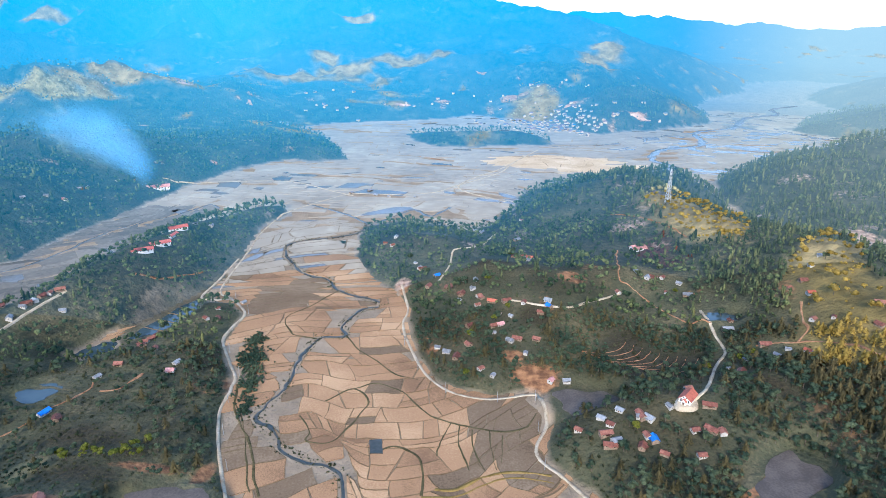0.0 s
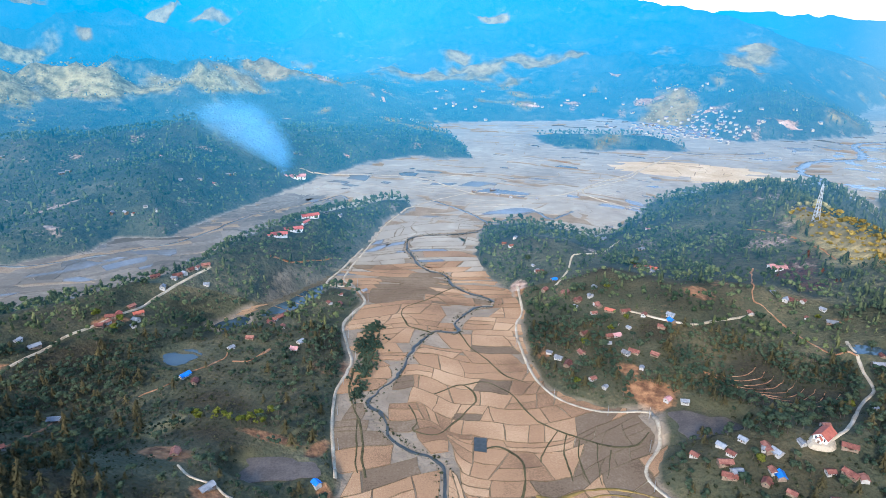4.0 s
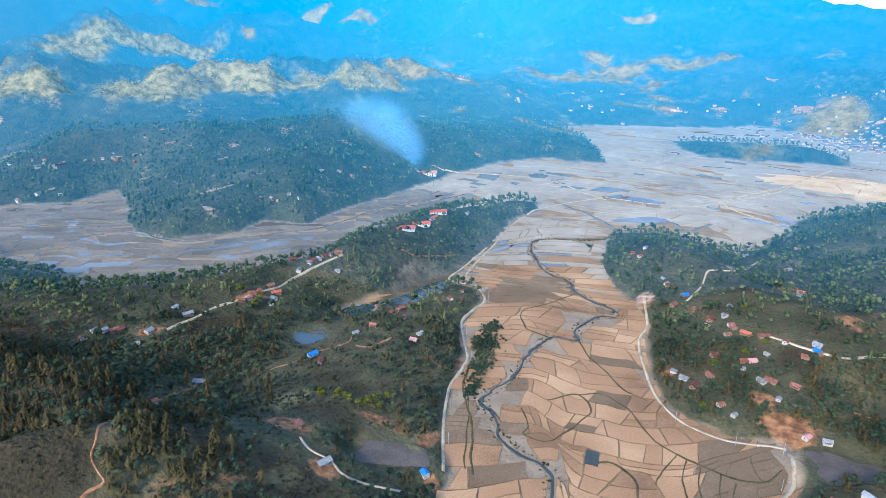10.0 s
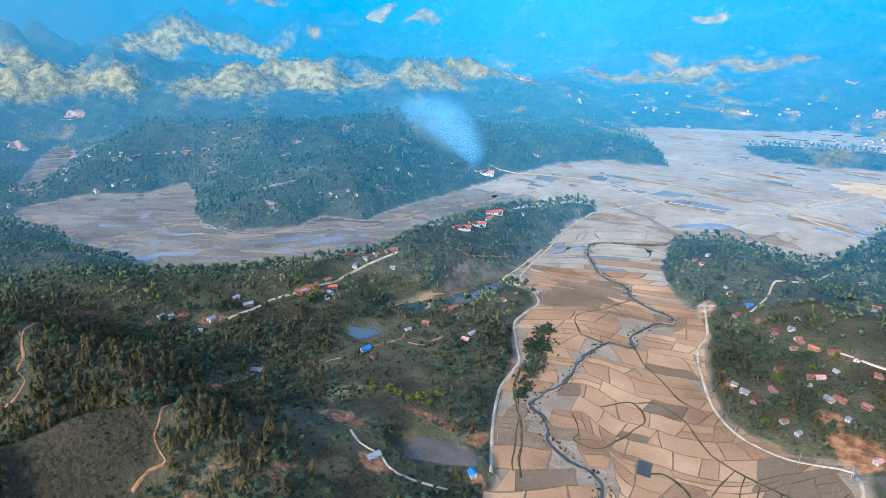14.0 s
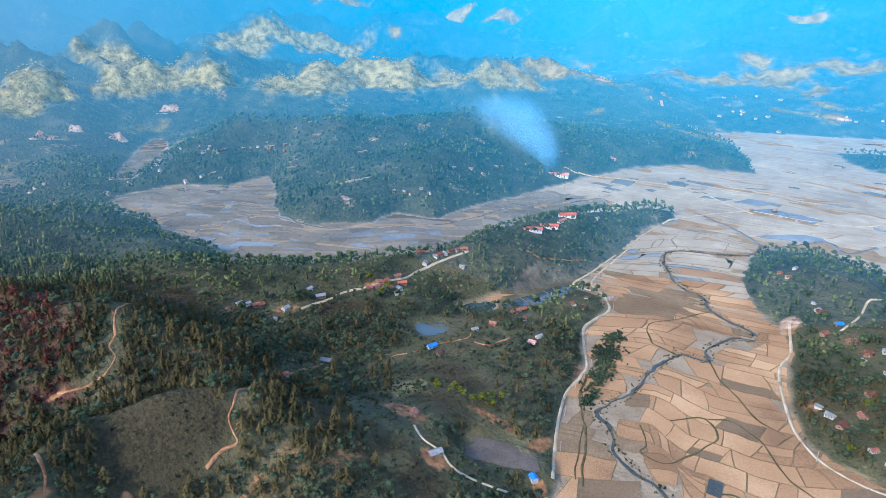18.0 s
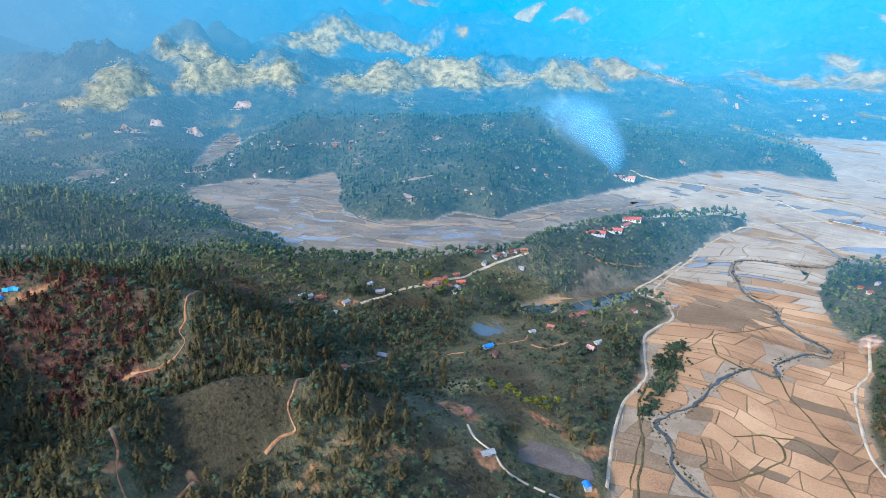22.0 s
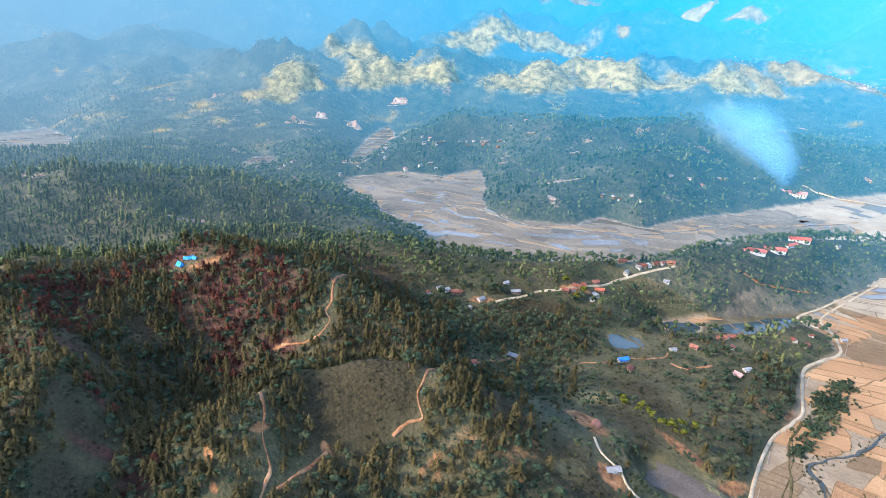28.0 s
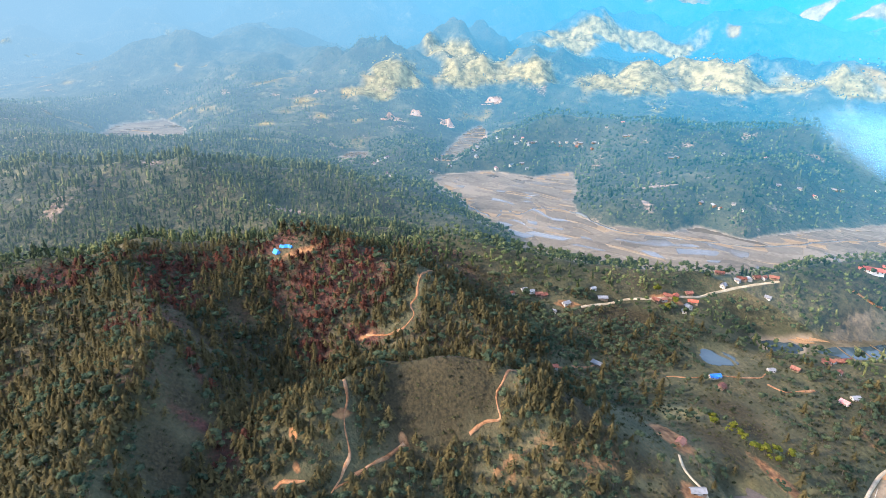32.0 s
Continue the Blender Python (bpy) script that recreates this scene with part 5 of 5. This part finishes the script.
        tagged(link_mesh("water" if wet else "mud_field", v, f, WATER if wet else MUD), "still fish pond that mirrors the sky" if wet else "dark wet mud of an emptied paddy", "pond" if wet else "field", kind="structure")


    v, f = slab(np.array([(-47, 326), (-39, 327), (-37, 313), (-45, 313)], float), 0.62, 0.6)
    tagged(link_mesh("water", v, f, RIVER), "small dark square pond among the paddies", "pond", kind="structure")


pools()


QUARRIES = [(-1340, 506, 71, 36), (-1365, 582, 38, 43), (-1325, 641, 51, 40), (-1456, 850, 71, 45), (-1211, 684, 18, 21), (-1634, 414, 25, 26), (-683, 1653, 60, 14), (-874, 1518, 29, 20), (-506, 1640, 22, 40), (-109, 1779, 65, 24), (481, 1559, 72, 28), (333, 1671, 31, 20)]


def quarry_faces():
    """Steep dug faces of pale clay at the foot of the hills: ragged walls, sized and turned to fit the camera's view,
    that lean back from it.
    """
    rng = random.Random(91)
    for n, (x, y, wide, high) in enumerate(QUARRIES):
        z = float(land_height(np.array([x]), np.array([y]))[0])
        out = Vector((x, y, 0)).normalized()
        side = Vector((-out.y, out.x, 0))
        i, j = np.meshgrid(np.arange(19), np.arange(9), indexing="ij")
        u, v = i / 9 - 1, j / 8
        crown = np.clip(1 - np.abs(u) ** 3, 0.08, 1) * (0.62 + 0.3 * fbm(u * 1.6 + 7 * n, 0 * u, 1, 15, 2))
        lift = 0.75 * v * high * crown
        deep = 0.75 * lift + 0.12 * wide * u * u + 0.10 * wide * fbm(u * 3 + 5 * n, v * 1.2, 1, 19, 3)
        over = 0.5 * wide * u * (1 - 0.25 * v) + 0.05 * wide * fbm(u * 2, v * 3 + n, 1, 25, 2)
        p = np.stack([x + over * side.x + deep * out.x, y + over * side.y + deep * out.y, z - 3 + lift], -1).reshape(-1, 3)
        a, b = np.meshgrid(np.arange(18), np.arange(8), indexing="ij")
        face = np.stack([a * 9 + b, (a + 1) * 9 + b, (a + 1) * 9 + b + 1, a * 9 + b + 1], -1).reshape(-1, 4)
        thing = tagged(new("quarry_face"), "steep dug face of pale salmon clay at the hill's foot", "quarry", "clay quarries")
        link_mesh("clay_wall", p, face, CLAY, thing)
        a, low = np.arange(18), p.reshape(19, 9, 3)[:, 0]
        apron = np.stack([low + [0, 0, 0.5], low - np.array([out.x, out.y, 0]) * 0.12 * wide - [0, 0, 1]], 1).reshape(-1, 3)
        link_mesh("spoil_apron", apron, np.stack([2 * a, 2 * a + 1, 2 * a + 3, 2 * a + 2], -1), CLAY, thing)


quarry_faces()


def smoke_plume():
    """Thin smoke that drifts up from a fire at the foot of the hills: a few domed veils, thinning out to their rims."""
    m = bpy.data.materials.new("thin_smoke")
    m.use_nodes = True
    n, link = m.node_tree.nodes, m.node_tree.links
    n.remove(n["Principled BSDF"])
    clear, white, mix = n.new("ShaderNodeBsdfTransparent"), n.new("ShaderNodeBsdfDiffuse"), n.new("ShaderNodeMixShader")
    white.inputs[0].default_value = (0.22, 0.58, 0.95, 1)
    thick, geo, puffs, times = n.new("ShaderNodeAttribute"), n.new("ShaderNodeNewGeometry"), n.new("ShaderNodeTexNoise"), n.new("ShaderNodeMath")
    thick.attribute_name = "thick"
    puffs.inputs["Scale"].default_value, puffs.inputs["Detail"].default_value = 0.035 / UNIT, 4
    link.new(geo.outputs["Position"], puffs.inputs["Vector"])
    times.operation = "MULTIPLY"
    link.new(thick.outputs["Fac"], times.inputs[0])
    link.new(puffs.outputs[0], times.inputs[1])
    link.new(times.outputs[0], mix.inputs[0])
    link.new(clear.outputs[0], mix.inputs[1])
    link.new(white.outputs[0], mix.inputs[2])
    link.new(mix.outputs[0], n["Material Output"].inputs["Surface"])
    x0, y0, z0 = SMOKE
    thing = tagged(new("smoke_plume"), "thin pale blue smoke drifting over the hill foot", "smoke")
    for layer in range(2):
        verts, faces, values = [], [], []
        for i in range(25):
            s = i / 24
            wide = 9 + 92 * s**0.9 * (0.75 + 0.3 * layer)
            cz = z0 - 4 + 128 * s
            for j in range(17):
                u = j / 8 - 1
                over, deep = wide * u + 6 * math.sin(5 * s + layer) - 92 * s**1.3, 22 * layer - 16 + 10 * u * u
                verts.append((x0 + 0.9 * over - 0.44 * deep, y0 + 0.44 * over + 0.9 * deep, cz + 5 * math.sin(3 * u + layer) - 12 * u * u * s))
                values.append(0.85 * max(0, 1 - u * u) ** 1.5 * math.sin(math.pi * min(1, s * 1.5 + 0.06) ** 0.7 / 2) * (1 if s < 0.72 else max(0, 1 - (s - 0.72) / 0.28) ** 1.3) * 0.62)
        for i in range(24):
            for j in range(16):
                a = i * 17 + j
                faces.append((a, a + 1, a + 18, a + 17))
        veil = link_mesh("smoke_veil", verts, np.array(faces), m, thing, smooth=True)
        veil.data.attributes.new("thick", "FLOAT", "POINT").data.foreach_set("value", np.array(values, np.float32))


def trunk_piece(rng, height, radius, lean=0.06, segs=5):
    v, f = [], []
    dx, dy = rng.uniform(-lean, lean) * height, rng.uniform(-lean, lean) * height
    for i, (h, w) in enumerate(((-0.06, 1.25), (0.35, 0.85), (1.0, 0.25))):
        for j in range(segs):
            b = 2 * math.pi * j / segs
            v.append((dx * h * h + radius * w * math.cos(b), dy * h * h + radius * w * math.sin(b), height * h))
    for i in range(2):
        for j in range(segs):
            a, b = i * segs + j, i * segs + (j + 1) % segs
            f += [(a, b, b + segs), (a, b + segs, a + segs)]
    return np.array(v), np.array(f)


def limb_piece(a, b, radius):
    a, b = np.array(a), np.array(b)
    side = np.cross(b - a, (0, 0, 1.0))
    side /= np.linalg.norm(side) + 1e-9
    up = np.cross(side, b - a)
    up /= np.linalg.norm(up) + 1e-9
    ring = [side, -0.5 * side + 0.87 * up, -0.5 * side - 0.87 * up]
    v = [a + radius * d for d in ring] + [b + 0.35 * radius * d for d in ring]
    return np.array(v), np.array([(0, 1, 4), (0, 4, 3), (1, 2, 5), (1, 5, 4), (2, 0, 3), (2, 3, 5)])


def spray(rng, c, out, size):
    """One tuft of leaves: a three-cornered blade that faces more or less outwards."""
    face = Vector(out).normalized() + 0.55 * Vector((rng.uniform(-1, 1), rng.uniform(-1, 1), rng.uniform(-0.6, 1)))
    face.normalize()
    side = face.orthogonal().normalized()
    side.rotate(Matrix.Rotation(rng.uniform(0, 6.28), 3, face))
    up = face.cross(side)
    c = Vector(c)
    return np.array([c - side * size * 0.6 - up * size * 0.4, c + side * size * rng.uniform(0.45, 0.7) - up * size * rng.uniform(0.2, 0.5), c + up * size * rng.uniform(0.6, 0.95)])


def blades(tris):
    return np.vstack(tris), np.arange(3 * len(tris)).reshape(-1, 3)


def broadleaf(rng, tufts, clumps=3, limbs=1):
    """Trunk with limbs, and a loose crown of a few dark clumps under many tufts of leaves; about 1 high."""
    wood, crown, tris = [trunk_piece(rng, 0.72, 0.022, segs=3 if clumps < 4 else 5)], [], []
    for k in range(clumps):
        b, out = 2.4 * k + rng.uniform(-0.5, 0.5), rng.uniform(0.10, 0.26) if k else 0.03
        c = np.array([out * math.cos(b), out * math.sin(b), rng.uniform(0.45, 0.72) if k else 0.72])
        size = rng.uniform(0.30, 0.44)
        v, f = lump(rng, 5, 3)
        crown.append((v * (size, size, size * 0.8) + c, f))
        if k < limbs:
            wood.append(limb_piece((0, 0, rng.uniform(0.28, 0.5)), c, 0.010))
        for _ in range(tufts // clumps):
            d = Vector((rng.gauss(0, 1), rng.gauss(0, 1), rng.gauss(0.5, 0.8))).normalized()
            tris.append(spray(rng, Vector(c) + Vector((d.x, d.y, d.z * 0.8)) * size * rng.uniform(0.40, 0.60), d, rng.uniform(0.08, 0.15)))
    return joined(wood), joined(crown + ([blades(tris)] if tris else []))


def pine(rng, levels, arms=4):
    """A straight trunk and a tall ragged spire of drooping boughs round a thin dark core; about 1 high."""
    wood, tris = [trunk_piece(rng, 0.9, 0.014, 0.02, 3)], []
    v, f = lump(rng, 4, 3)
    core = (v * (0.26, 0.26, 0.86) + (0, 0, 0.55), f)
    for k in range(levels):
        s = (k + rng.uniform(0.1, 0.6)) / levels
        reach = (0.30 * (1 - s) ** 0.75 + 0.045) * rng.uniform(0.75, 1.2)
        z = 0.17 + 0.78 * s
        for j in range(arms):
            b = 6.28 * j / arms + 1.1 * k + rng.uniform(-0.5, 0.5)
            c, w, half = math.cos(b), math.sin(b), rng.uniform(0.3, 0.5) * (0.5 * reach + 0.04)
            droop = rng.uniform(-0.02, 0.10)
            tris.append(np.array([(0.2 * reach * c, 0.2 * reach * w, z + 0.16 * (1.1 - s)), (reach * c - half * w, reach * w + half * c, z - droop), (reach * c + half * w, reach * w - half * c, z - droop + rng.uniform(-0.03, 0.03))]))
    tris.append(np.array([(-0.035, 0, 0.86), (0.035, 0.01, 0.86), (0, 0, 1.04)]))
    return joined(wood), joined([core, blades(tris)])


def scatter(name, shape, places, mat, label, category, rng):
    """Many trees joined into one mesh; places: x, y, z, height, width."""
    if not len(places):
        return None
    verts, faces, base = [], [], 0
    groups = [[] for _ in shape]
    for p in places:
        groups[rng.randrange(len(shape))].append(p)
    for (v, f), mine in zip(shape, groups):
        if not mine:
            continue
        p = np.array(mine)
        turn = np.array([rng.uniform(0, 2 * math.pi) for _ in mine])
        c, s = np.cos(turn)[:, None], np.sin(turn)[:, None]
        x = (v[None, :, 0] * c - v[None, :, 1] * s) * p[:, 4:5] + p[:, 0:1]
        y = (v[None, :, 0] * s + v[None, :, 1] * c) * p[:, 4:5] + p[:, 1:2]
        z = v[None, :, 2] * p[:, 3:4] + p[:, 2:3]
        verts.append(np.stack([x, y, z], -1).reshape(-1, 3))
        faces.append((f[None] + (base + len(v) * np.arange(len(mine)))[:, None, None]).reshape(-1, 3))
        base += len(v) * len(mine)
    return tagged(link_mesh(name, np.vstack(verts), np.vstack(faces), mat, smooth=True), label, category, kind="stuff")


def wood_cover(x, y, reach):
    """How thickly trees stand: 0 bare to 1 closed wood."""
    thick = 0.86 + 0.85 * fbm(x, y, 75, 501, 3)
    r = np.hypot(x, y)
    thick = np.where(r > 760, 0.92 + 1.0 * fbm(x, y, 65, 521, 3), thick)
    thick = np.where(r > 1300, 0.75 + 0.6 * fbm(x, y, 200, 507, 3), thick)
    thick = np.where(inside(x, y, WOOD_ISLAND), 1.0, thick)
    thick = np.where(along(x, y, CRESTS[0][1])[0] < 60, thick + 0.35, thick)
    thick = thick - 0.45 * np.clip(2 * blobs(x, y, [(-215, 310, 60, 55, 0), (-190, 250, 45, 30, 0), (110, 330, 50, 35, 0)]), 0, 1)
    thick = np.where((x < -180) & (y < 270), thick + 0.22, thick)
    for some, k in ((DRY, 1.3), (SUN_PATCHES, 0.0), (EARTH + SCARS, 1.6), (BURNT, 0.2), (RIDGE_SUN, 0.0)):
        c = blobs(x, y, some)
        thick = np.where(c > 0.5, thick - k * np.clip((c - 0.45) * 4, 0, 1), thick)
    return thick


def pine_share(x, y):
    """Pines fill the high slopes to the left and the far right."""
    return 0.6 if (x < -200 and y < 230) or x > 230 else 0.12


def plant_woods():
    rng = random.Random(11)
    spots = {"near": [], "hill": [], "mid": [], "far": []}
    for band, spacing, r0, r1 in (("near", 3.7, 110, 480), ("hill", 5.2, 480, 760), ("mid", 7.4, 760, 1300), ("far", 11, 1300, 2000)):
        n = int(r1 / spacing) + 1
        i, j = np.meshgrid(np.arange(-n, n), np.arange(-n, n), indexing="ij")
        i, j = i.ravel(), j.ravel()
        x = (i + 0.9 * (lattice(i, j, 401) - 0.5)) * spacing
        y = (j + 0.9 * (lattice(i, j, 402) - 0.5)) * spacing
        r, a = np.hypot(x, y), np.degrees(np.arctan2(-x, y))
        ok = (r >= r0) & (r < r1) & (a > -47) & (a < 112)
        x, y, r, h = x[ok], y[ok], r[ok], lattice(i, j, 403)[ok]
        reach = floor_reach(x, y)
        ok = reach > np.where(r > 480, 1.5, 4)
        x, y, r, h, reach = x[ok], y[ok], r[ok], h[ok], reach[ok]
        ok = h < wood_cover(x, y, reach)
        x, y, r, h = x[ok], y[ok], r[ok], lattice(i, j, 404)[: len(x)][: ok.sum()]
        for line, w in WAYS:
            d = along(x, y, line)[0]
            keep = d > w / 2 + 2.5
            x, y, r, h = x[keep], y[keep], r[keep], h[keep]
        homes = np.array([q[:2] for q in HOMES] + [CHURCH, TOWER] + list(SCHOOL) + list(TENTS))
        if len(x):
            keep = np.min([np.hypot(x - hx, y - hy) for hx, hy in homes], axis=0) > 8.5
            keep &= np.hypot(x - CHURCH[0], y - CHURCH[1]) > 17
            x, y, r, h = x[keep], y[keep], r[keep], h[keep]
        for px, py, _, a, b, turn in POOLS:
            ct, st = math.cos(radians(turn)), math.sin(radians(turn))
            keep = np.hypot(((x - px) * ct + (y - py) * st) / (a + 7), (-(x - px) * st + (y - py) * ct) / (b + 9)) > 1
            x, y, r, h = x[keep], y[keep], r[keep], h[keep]
        z = land_height(x, y)
        scorch, bright = blobs(x, y, BURNT), np.maximum(blobs(x, y, SUN_PATCHES), blobs(x, y, [(px, py, 1.1 * a, 1.1 * b, turn) for px, py, a, b, turn in RIDGE_SUN])) + 0.2 * fbm(x, y, 40, 77, 4) > 0.5
        for k in range(len(x)):
            spots[band].append((x[k], y[k], z[k], scorch[k], bright[k]))
    shapes = {
        "near": ([broadleaf(rng, 34, 2) for _ in range(9)], [pine(rng, 9, 4) for _ in range(9)]),
        "hill": ([broadleaf(rng, 13, 1) for _ in range(7)], [pine(rng, 4, 3) for _ in range(6)]),
        "mid": ([broadleaf(rng, 6, 1) for _ in range(6)], [pine(rng, 2, 3) for _ in range(5)]),
        "far": ([broadleaf(rng, 0, 1) for _ in range(6)], [pine(rng, 1, 3) for _ in range(4)]),
    }
    for band, some in spots.items():
        green, piny, dead, lime, yellow = [], [], [], [], []
        for x, y, z, h, lit in some:
            size = (3.4 + 7.2 * rng.random() ** 1.7) * (1 if band == "near" else 1.25 if band == "hill" else 1.6 if band == "mid" else 1.4)
            # Trees on the sun patches get yellow crowns in place of sunlight.
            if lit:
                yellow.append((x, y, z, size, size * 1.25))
            elif rng.random() < pine_share(x, y):
                scorched = h > 0.42 and rng.random() < 0.6
                (dead if scorched else piny).append((x, y, z, (2.0 + 0.88 * size) * (0.7 if scorched else 1), 1.1 + 1.0 * size))
            elif min(math.hypot(x - -207, y - 302), math.hypot(x - -193, y - 304)) < 17 and rng.random() < 0.8:
                lime.append((x, y, z, size * 0.8, size * 1.1))
            else:
                green.append((x, y, z, size * (0.85 if band == "near" else 1), size * 1.05))
        broad, needle = shapes[band]
        for kind, mine, both, mat in (
            ("broadleaf", green, broad, {"hill": MID_LEAVES, "mid": MID_LEAVES, "far": FAR_WOODS}.get(band, LEAVES)),
            ("pine", piny, needle, {"hill": MID_NEEDLES, "mid": MID_NEEDLES, "far": FAR_WOODS}.get(band, NEEDLES)),
            ("scorched_pine", dead, needle, DEAD),
            ("lime_leaved", lime, broad, LIME),
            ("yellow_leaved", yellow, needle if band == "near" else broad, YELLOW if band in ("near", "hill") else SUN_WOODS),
        ):
            state = rng.getstate()
            for name, k, m, label in (("trunks", 0, BARK, "trunks and limbs"), ("crowns", 1, mat, "reddish crowns" if kind == "scorched_pine" else "golden crowns" if kind == "yellow_leaved" else "green crowns")):
                if band != "near" and k == 0:
                    continue
                rng.setstate(state)
                scatter(f"{kind}_{name}", [b[k] for b in both], mine, m, f"{label} of {kind.replace('_', ' ')} trees on the hillsides", "trees", rng)


plant_woods()


def plant_scrub():
    """Low bushes and tussocks between the trees and over the grassy knolls."""
    rng = random.Random(31)
    shapes = []
    for _ in range(8):
        tris = []
        for k in range(7):
            d = Vector((rng.gauss(0, 1), rng.gauss(0, 1), abs(rng.gauss(0.5, 0.6)))).normalized()
            tris.append(spray(rng, (0.34 * d.x, 0.34 * d.y, 0.40 * d.z - 0.1), d, rng.uniform(0.35, 0.6)))
        shapes.append(blades(tris))
    step = 2.3
    n = int(480 / step)
    i, j = np.meshgrid(np.arange(-n, n), np.arange(-n, n), indexing="ij")
    i, j = i.ravel(), j.ravel()
    x, y = (i + lattice(i, j, 601)) * step, (j + lattice(i, j, 602)) * step
    a, r = np.degrees(np.arctan2(-x, y)), np.hypot(x, y)
    ok = (r > 110) & (r < 480) & (a > -46) & (a < 111) & (lattice(i, j, 603) < 0.5)
    x, y = x[ok], y[ok]
    ok = (floor_reach(x, y) > 2) & (blobs(x, y, EARTH) < 0.5)
    x, y = x[ok], y[ok]
    for line, w in WAYS:
        ok = along(x, y, line)[0] > w / 2 + 0.8
        x, y = x[ok], y[ok]
    for px, py, _, pa, pb, turn in POOLS:
        ok = np.hypot(x - px, y - py) > pa + 3
        x, y = x[ok], y[ok]
    z = land_height(x, y)
    places = []
    for k in range(len(x)):
        size = 0.5 + 2.4 * rng.random() ** 2.4
        places.append((x[k], y[k], z[k] + 0.2 * size, size * rng.uniform(0.5, 0.9), size))
    # Bushes along the banks of the brook.
    c = smooth_line(BROOK, 0.6)
    for bx, by in c:
        if rng.random() < 0.75:
            a, d = rng.uniform(0, 6.28), rng.uniform(3.0, 6.0)
            size = 0.6 + 2.0 * rng.random() ** 2
            places.append((bx + d * math.cos(a), by + d * math.sin(a), 0.3, size * 0.8, size))
    scatter("scrub", shapes, places, SHRUB, "low olive scrub and tussocks over the hillsides", "bushes", rng)


plant_scrub()


def plant_thicket():
    """The trees between the road and the brook."""
    rng = random.Random(41)
    shapes, places = [broadleaf(rng, 34, 2)[1] for _ in range(6)], []
    for cx, cy, a, b in ((-150, 425, 11, 20), (-142, 392, 8, 22), (-136, 362, 4, 14), (-156, 455, 8, 12)):
        for _ in range(int(a * b * 1.1)):
            x, y, size = cx + a * rng.gauss(0, 0.5), cy + b * rng.gauss(0, 0.5), rng.uniform(2.2, 5.2)
            here = np.array([x]), np.array([y])
            if along(*here, BROOK)[0][0] > 3.5 and along(*here, ROAD_WEST)[0][0] > 3.5:
                places.append((x, y, float(land_height(*here)[0]) - 0.25 * size, size, size * 1.1))
    scatter("thicket", shapes, places, LEAVES, "dense green thicket between the road and the brook", "trees", rng)


plant_thicket()
smoke_plume()


def village_trees():
    """Single trees that stand out beside the houses."""
    rng = random.Random(77)
    models = []
    for k in range(5):
        wood, crown = broadleaf(rng, 90, 6, 5)
        thing = tagged(new("tree"), "spreading green broadleaf tree beside village houses", "tree", "village trees")
        link_mesh("trunk", wood[0], wood[1], BARK, thing)
        link_mesh("crown", crown[0], crown[1], LEAVES if k % 2 else LIME if k == 4 else LEAVES, thing)
        models.append(thing)
    near = [q for q in HOMES if math.hypot(*q[:2]) < 640 and q[2] != "t"]
    made = 0
    while made < 70:
        hx, hy = rng.choice(near)[:2]
        a, d = rng.uniform(0, 6.28), rng.uniform(7, 15)
        x, y = hx + d * math.cos(a), hy + d * math.sin(a)
        here = np.array([x]), np.array([y])
        if floor_reach(*here)[0] < 5 or any(math.dist((x, y), q[:2]) < 6 for q in HOMES) or min(along(*here, line)[0][0] for line, _ in WAYS) < 4:
            continue
        high = rng.uniform(6.5, 10.5)
        put(models[made % 5], x, y, rng.uniform(0, 360), scale=high)
        made += 1


village_trees()


def to_metres():
    """Brings the plan to its true size."""
    grow = Matrix.Scale(UNIT, 4)
    for ob in [o for o in scene.objects if o.parent is None and o.type in {"MESH", "EMPTY"}]:
        ob.matrix_basis = grow @ ob.matrix_basis


to_metres()
